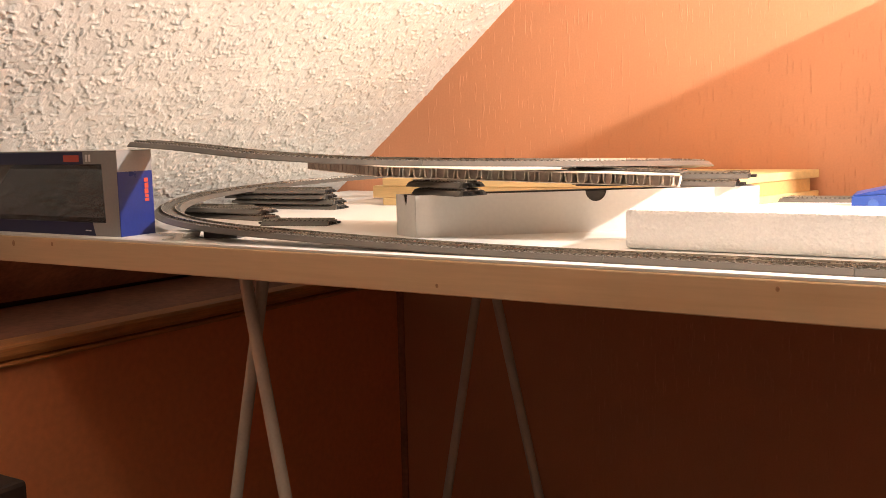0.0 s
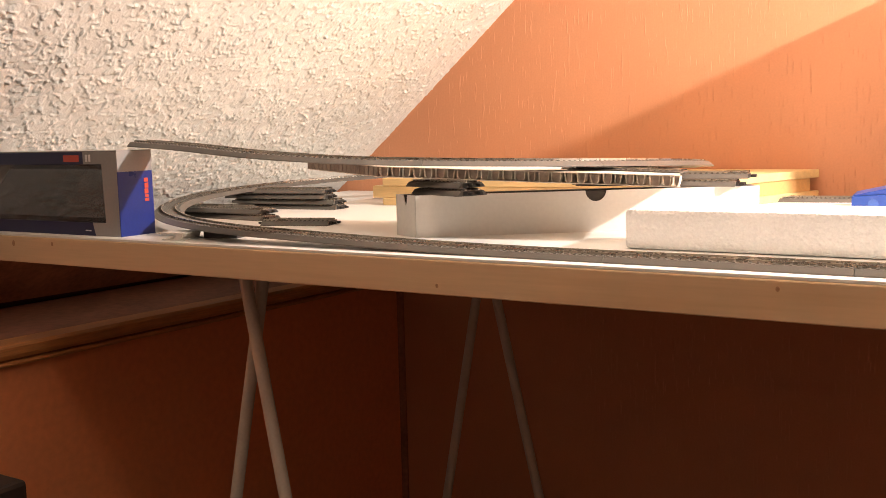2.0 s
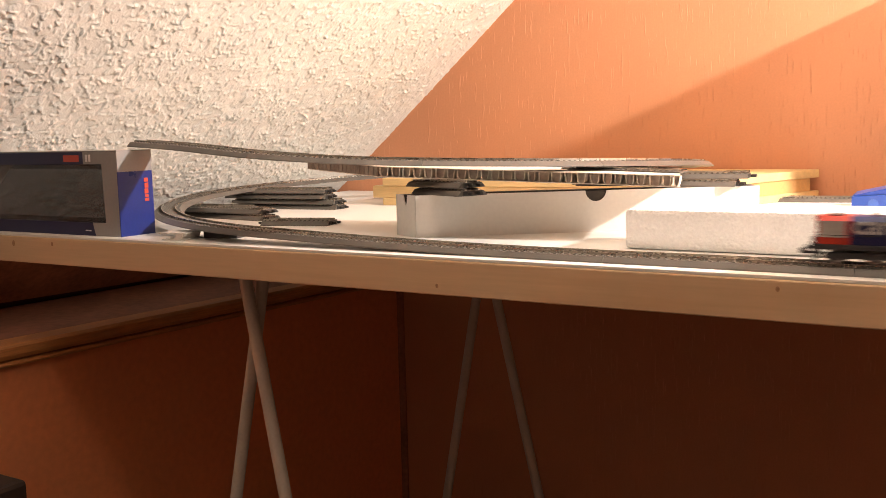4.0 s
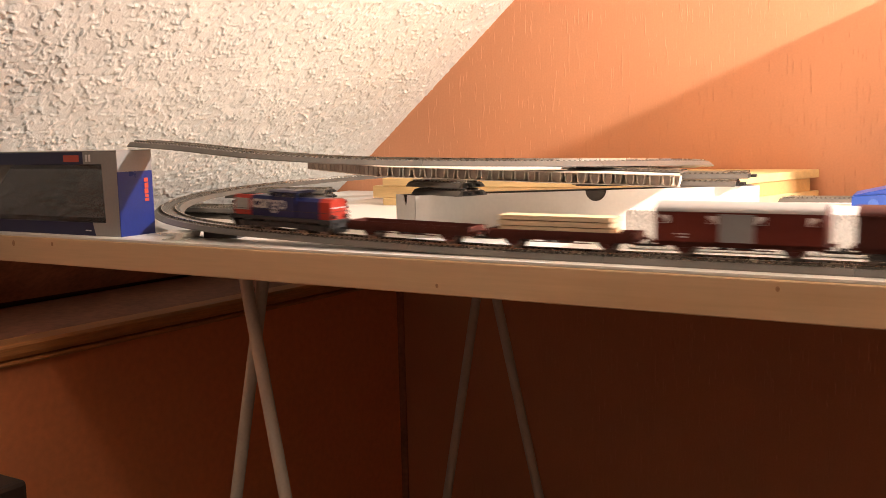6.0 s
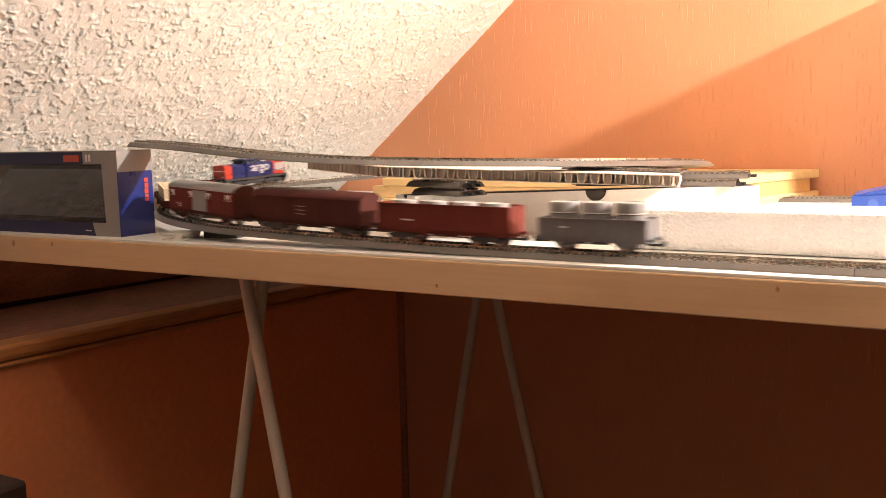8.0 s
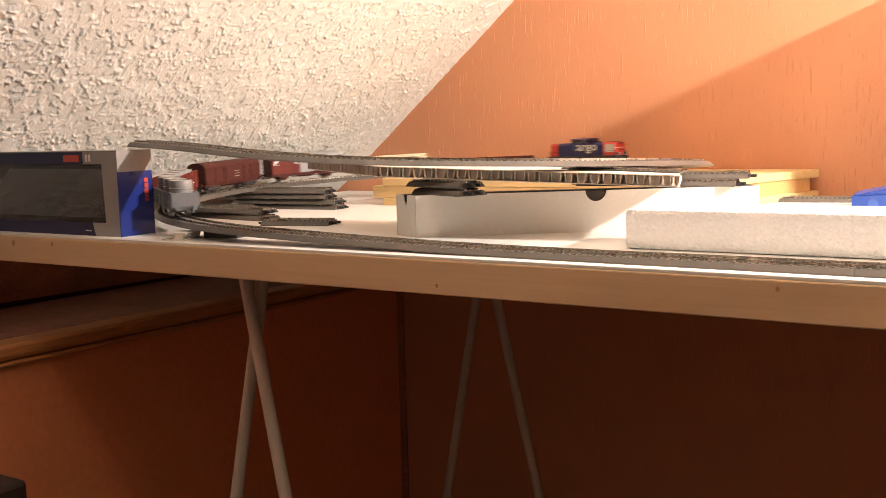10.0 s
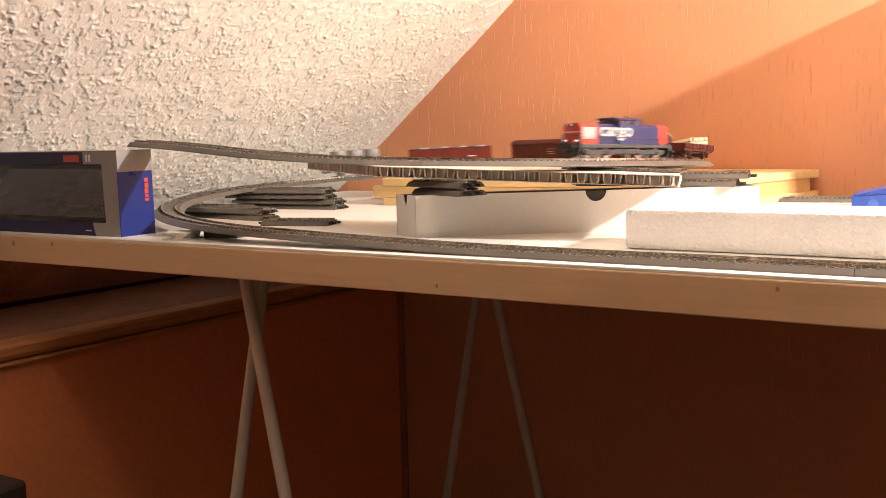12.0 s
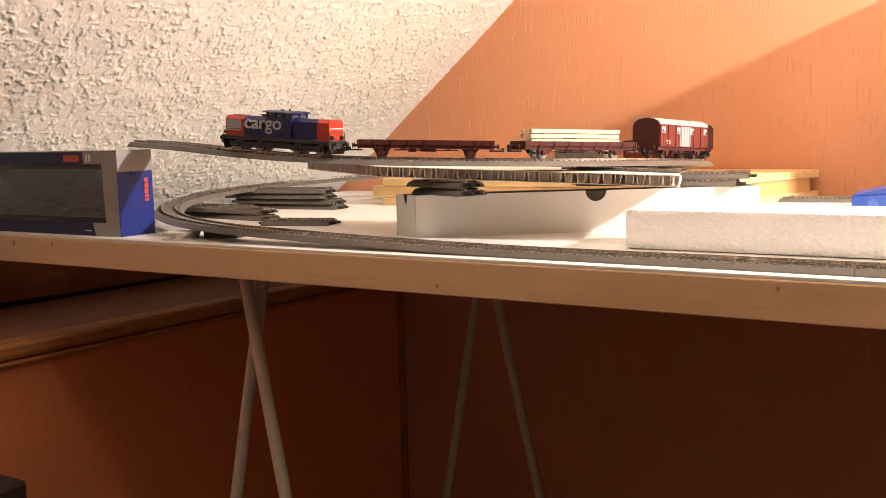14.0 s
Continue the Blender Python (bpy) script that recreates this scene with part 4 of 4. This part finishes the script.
    o = [(-cw - 0.0012, zc - 0.0004), (cw + 0.0012, zc - 0.0004), (cw + 0.0012, zc + 0.0004), (cw - 0.004, zc + 0.0022), (-cw + 0.004, zc + 0.0022), (-cw - 0.0012, zc + 0.0004)]
    part("cab_roof", prism(bmesh.new(), o, "x", xa - 0.0022, xb + 0.0032), BLUE, cab)
    for y in (-1, 1):
        part("cab_window", box_bm(xa + 0.0018, xb - 0.0018, *sorted((y * (cw - 0.0014), y * (cw - 0.0010))), zw0, zc - 0.0005), GLASS, cab)
        part("cab_door", box_bm(-0.0188, -0.0105, *sorted((y * (cw - 0.0001), y * (cw + 0.0003))), z0 + 0.001, zw0 - 0.0005), BLUE, cab)
    for x in (xa + 0.0009, xb - 0.0009):
        part("windscreen", box_bm(x - 0.0002, x + 0.0002, -cw + 0.002, cw - 0.002, zw0, zc - 0.0005), GLASS, cab)
    b = bmesh.new()
    rod(b, (-0.010, 0.004, zc + 0.002), (-0.010, 0.004, zc + 0.0045), 0.0011, 10)
    rod(b, (0.002, -0.004, zc + 0.0025), (0.006, -0.004, zc + 0.0025), 0.0009, 10)
    part("horn", b, UNDER, cab)
    b = bmesh.new()
    rod(b, (0.024, 0, zt), (0.024, 0, zt + 0.0025), 0.0025, 12)
    bx(b, 0.045, 0.057, -0.007, 0.007, zt, zt + 0.0008)
    part("exhaust", b, UNDER, front)
    # lamps and end trim
    for x, mat in ((0.0620, HEAD), (-0.0620, TAIL)):
        s = 1 if x > 0 else -1
        for y in (-0.0095, 0.0095):
            part("lamp_housing", tube(x - s * 0.0002, x + s * 0.0034, y, 0.0195, 0.0014, 0.0021), UNDER, w)
            b = bmesh.new()
            rod(b, (x, y, 0.0195), (x + s * 0.0006, y, 0.0195), 0.00138, 12)
            part("headlight" if s > 0 else "tail_light", b, mat, w)
        if s > 0:
            part("lamp_housing", tube(x - 0.0010, x + 0.0030, 0, 0.0365, 0.0012, 0.0018), UNDER, w)
            b = bmesh.new()
            rod(b, (x - 0.0002, 0, 0.0365), (x + 0.0005, 0, 0.0365), 0.00118, 12)
            part("headlight", b, mat, w)
        part("end_door", box_bm(*sorted((x, x + s * 0.0003)), -0.0045, 0.0045, 0.0172, 0.0330), RED, w)
        part("white_stripe", box_bm(*sorted((x, x + s * 0.0004)), -0.0125, 0.0125, 0.0285, 0.0294), WHITEPRINT, w)
        b = bmesh.new()
        for y in (-0.0150, 0.0150):
            rod(b, (x + s * 0.0015, y, 0.0160), (x + s * 0.0015, y, 0.0250), 0.0003, 6)
        rod(b, (x + s * 0.0015, -0.0150, 0.0250), (x + s * 0.0015, 0.0150, 0.0250), 0.0003, 6)
        part("end_handrail", b, UNDER, w)
    # lettering on both long sides
    for y in (1, -1):
        m = Matrix.Translation((0.0380 if y > 0 else -0.0175, y * (hw + 0.0011), 0.0250)) @ Matrix.Rotation(math.pi if y > 0 else 0, 4, "Z") @ Matrix.Rotation(math.pi / 2, 4, "X")
        words("lettering", "cargo", 0.0205, PALEPRINT, w, m, 0.0008, "LEFT")
    return w


loco = locomotive()
loco.scale = (1.05, 1.0, 0.955)
flat = flat_wagon("empty oxide-brown low-sided flat wagon", False)
timber = flat_wagon("oxide-brown low-sided wagon loaded with pale lumber", True)
lumber_stack(timber)
van = box_van("red-brown planked covered wagon with a pale grey roof", False)
brown_van = box_van("plain dark brown covered wagon with a brown roof", True)
red_open = open_wagon("oxide-red high-sided open wagon carrying pale grey drums", 0.0715, 0.090, OXIDE, 0.0365)
LID = material("grey_drum_lid", (0.34, 0.33, 0.31), 0.5, vary=0.1, scale=200)


def drums(w, count, gap, r, h):
    for i in range(count):
        d = part("drum", barrel(r, h), BARREL, w, "pale grey drum with a grey lid", smooth=True)
        d.location = ((i - (count - 1) / 2) * gap, 0, 0.0142)
        b = bmesh.new()
        rod(b, (0, 0, h * 0.955), (0, 0, h * 0.985), r * 0.84, 20)
        part("lid", b, LID, d)


drums(red_open, 4, 0.0335, 0.0130, 0.0255)
grey_open = open_wagon("mid-grey low-sided open wagon carrying large pale grey drums", 0.0495, 0.056, WGREY, 0.0285)
drums(grey_open, 3, 0.0305, 0.0142, 0.0290)


def on_track(s, wb):
    """Pose of a vehicle whose middle is s metres along, with its axles wb apart."""
    a, _ = spot(s + wb / 2)
    b, _ = spot(s - wb / 2)
    f = (a - b).normalized()
    l = Vector((0, 0, 1)).cross(f).normalized()
    m = Matrix((f, l, f.cross(l))).transposed().to_4x4()
    m.translation = (a + b) / 2
    return m


RUN_T = (0.0, 5.3, 6.0, 6.5, 7.0, 7.5, 7.8, 8.2, 10.3, 11.0, 11.5, 12.0, 12.5, 12.9, 13.0, 13.1, 13.2, 13.3, 13.4, 13.5, 13.6, 14.0)
RUN_S = (-1.829, -0.250, -0.040, 0.112, 0.268, 0.426, 0.517, 0.642, 1.310, 1.535, 1.688, 1.838, 1.989, 2.110, 2.141, 2.169, 2.188, 2.201, 2.209, 2.2145, 2.2166, 2.2166)


def travelled(t):
    """Way of the locomotive's middle along the track: a steady run, then braking to a stand."""
    return float(np.interp(t, RUN_T, RUN_S))


# on the climb the couplings are drawn out: way along the track, and the slack taken up to there
SLACK_S = (-3.0, -0.2, 0.27, 0.486, 0.58, 0.81, 0.97, 1.19, 1.37, 1.535, 1.72, 1.90, 2.05, 2.217, 2.6)
SLACK = (0.0, 0.0, 0.006, 0.020, 0.028, 0.037, 0.056, 0.085, 0.105, 0.125, 0.137, 0.148, 0.153, 0.155, 0.156)
TIGHT = tuple(a - b for a, b in zip(SLACK_S, SLACK))


def place_of(s, behind):
    """Way along the track of a vehicle that runs behind the locomotive at s."""
    c = float(np.interp(s, SLACK_S, TIGHT))
    return float(np.interp(c - behind, TIGHT, SLACK_S))


def motions():
    for thing, behind, wb in ((loco, 0.0, 0.072), (flat, 0.156, 0.09), (timber, 0.314, 0.09), (van, 0.470, 0.086), (brown_van, 0.628, 0.092), (red_open, 0.789, 0.090), (grey_open, 0.940, 0.056)):
        rows = []
        for i in range(141):
            t = i / 10
            rows.append((t, on_track(place_of(travelled(t), behind), wb)))
        walk(thing, rows)


motions()
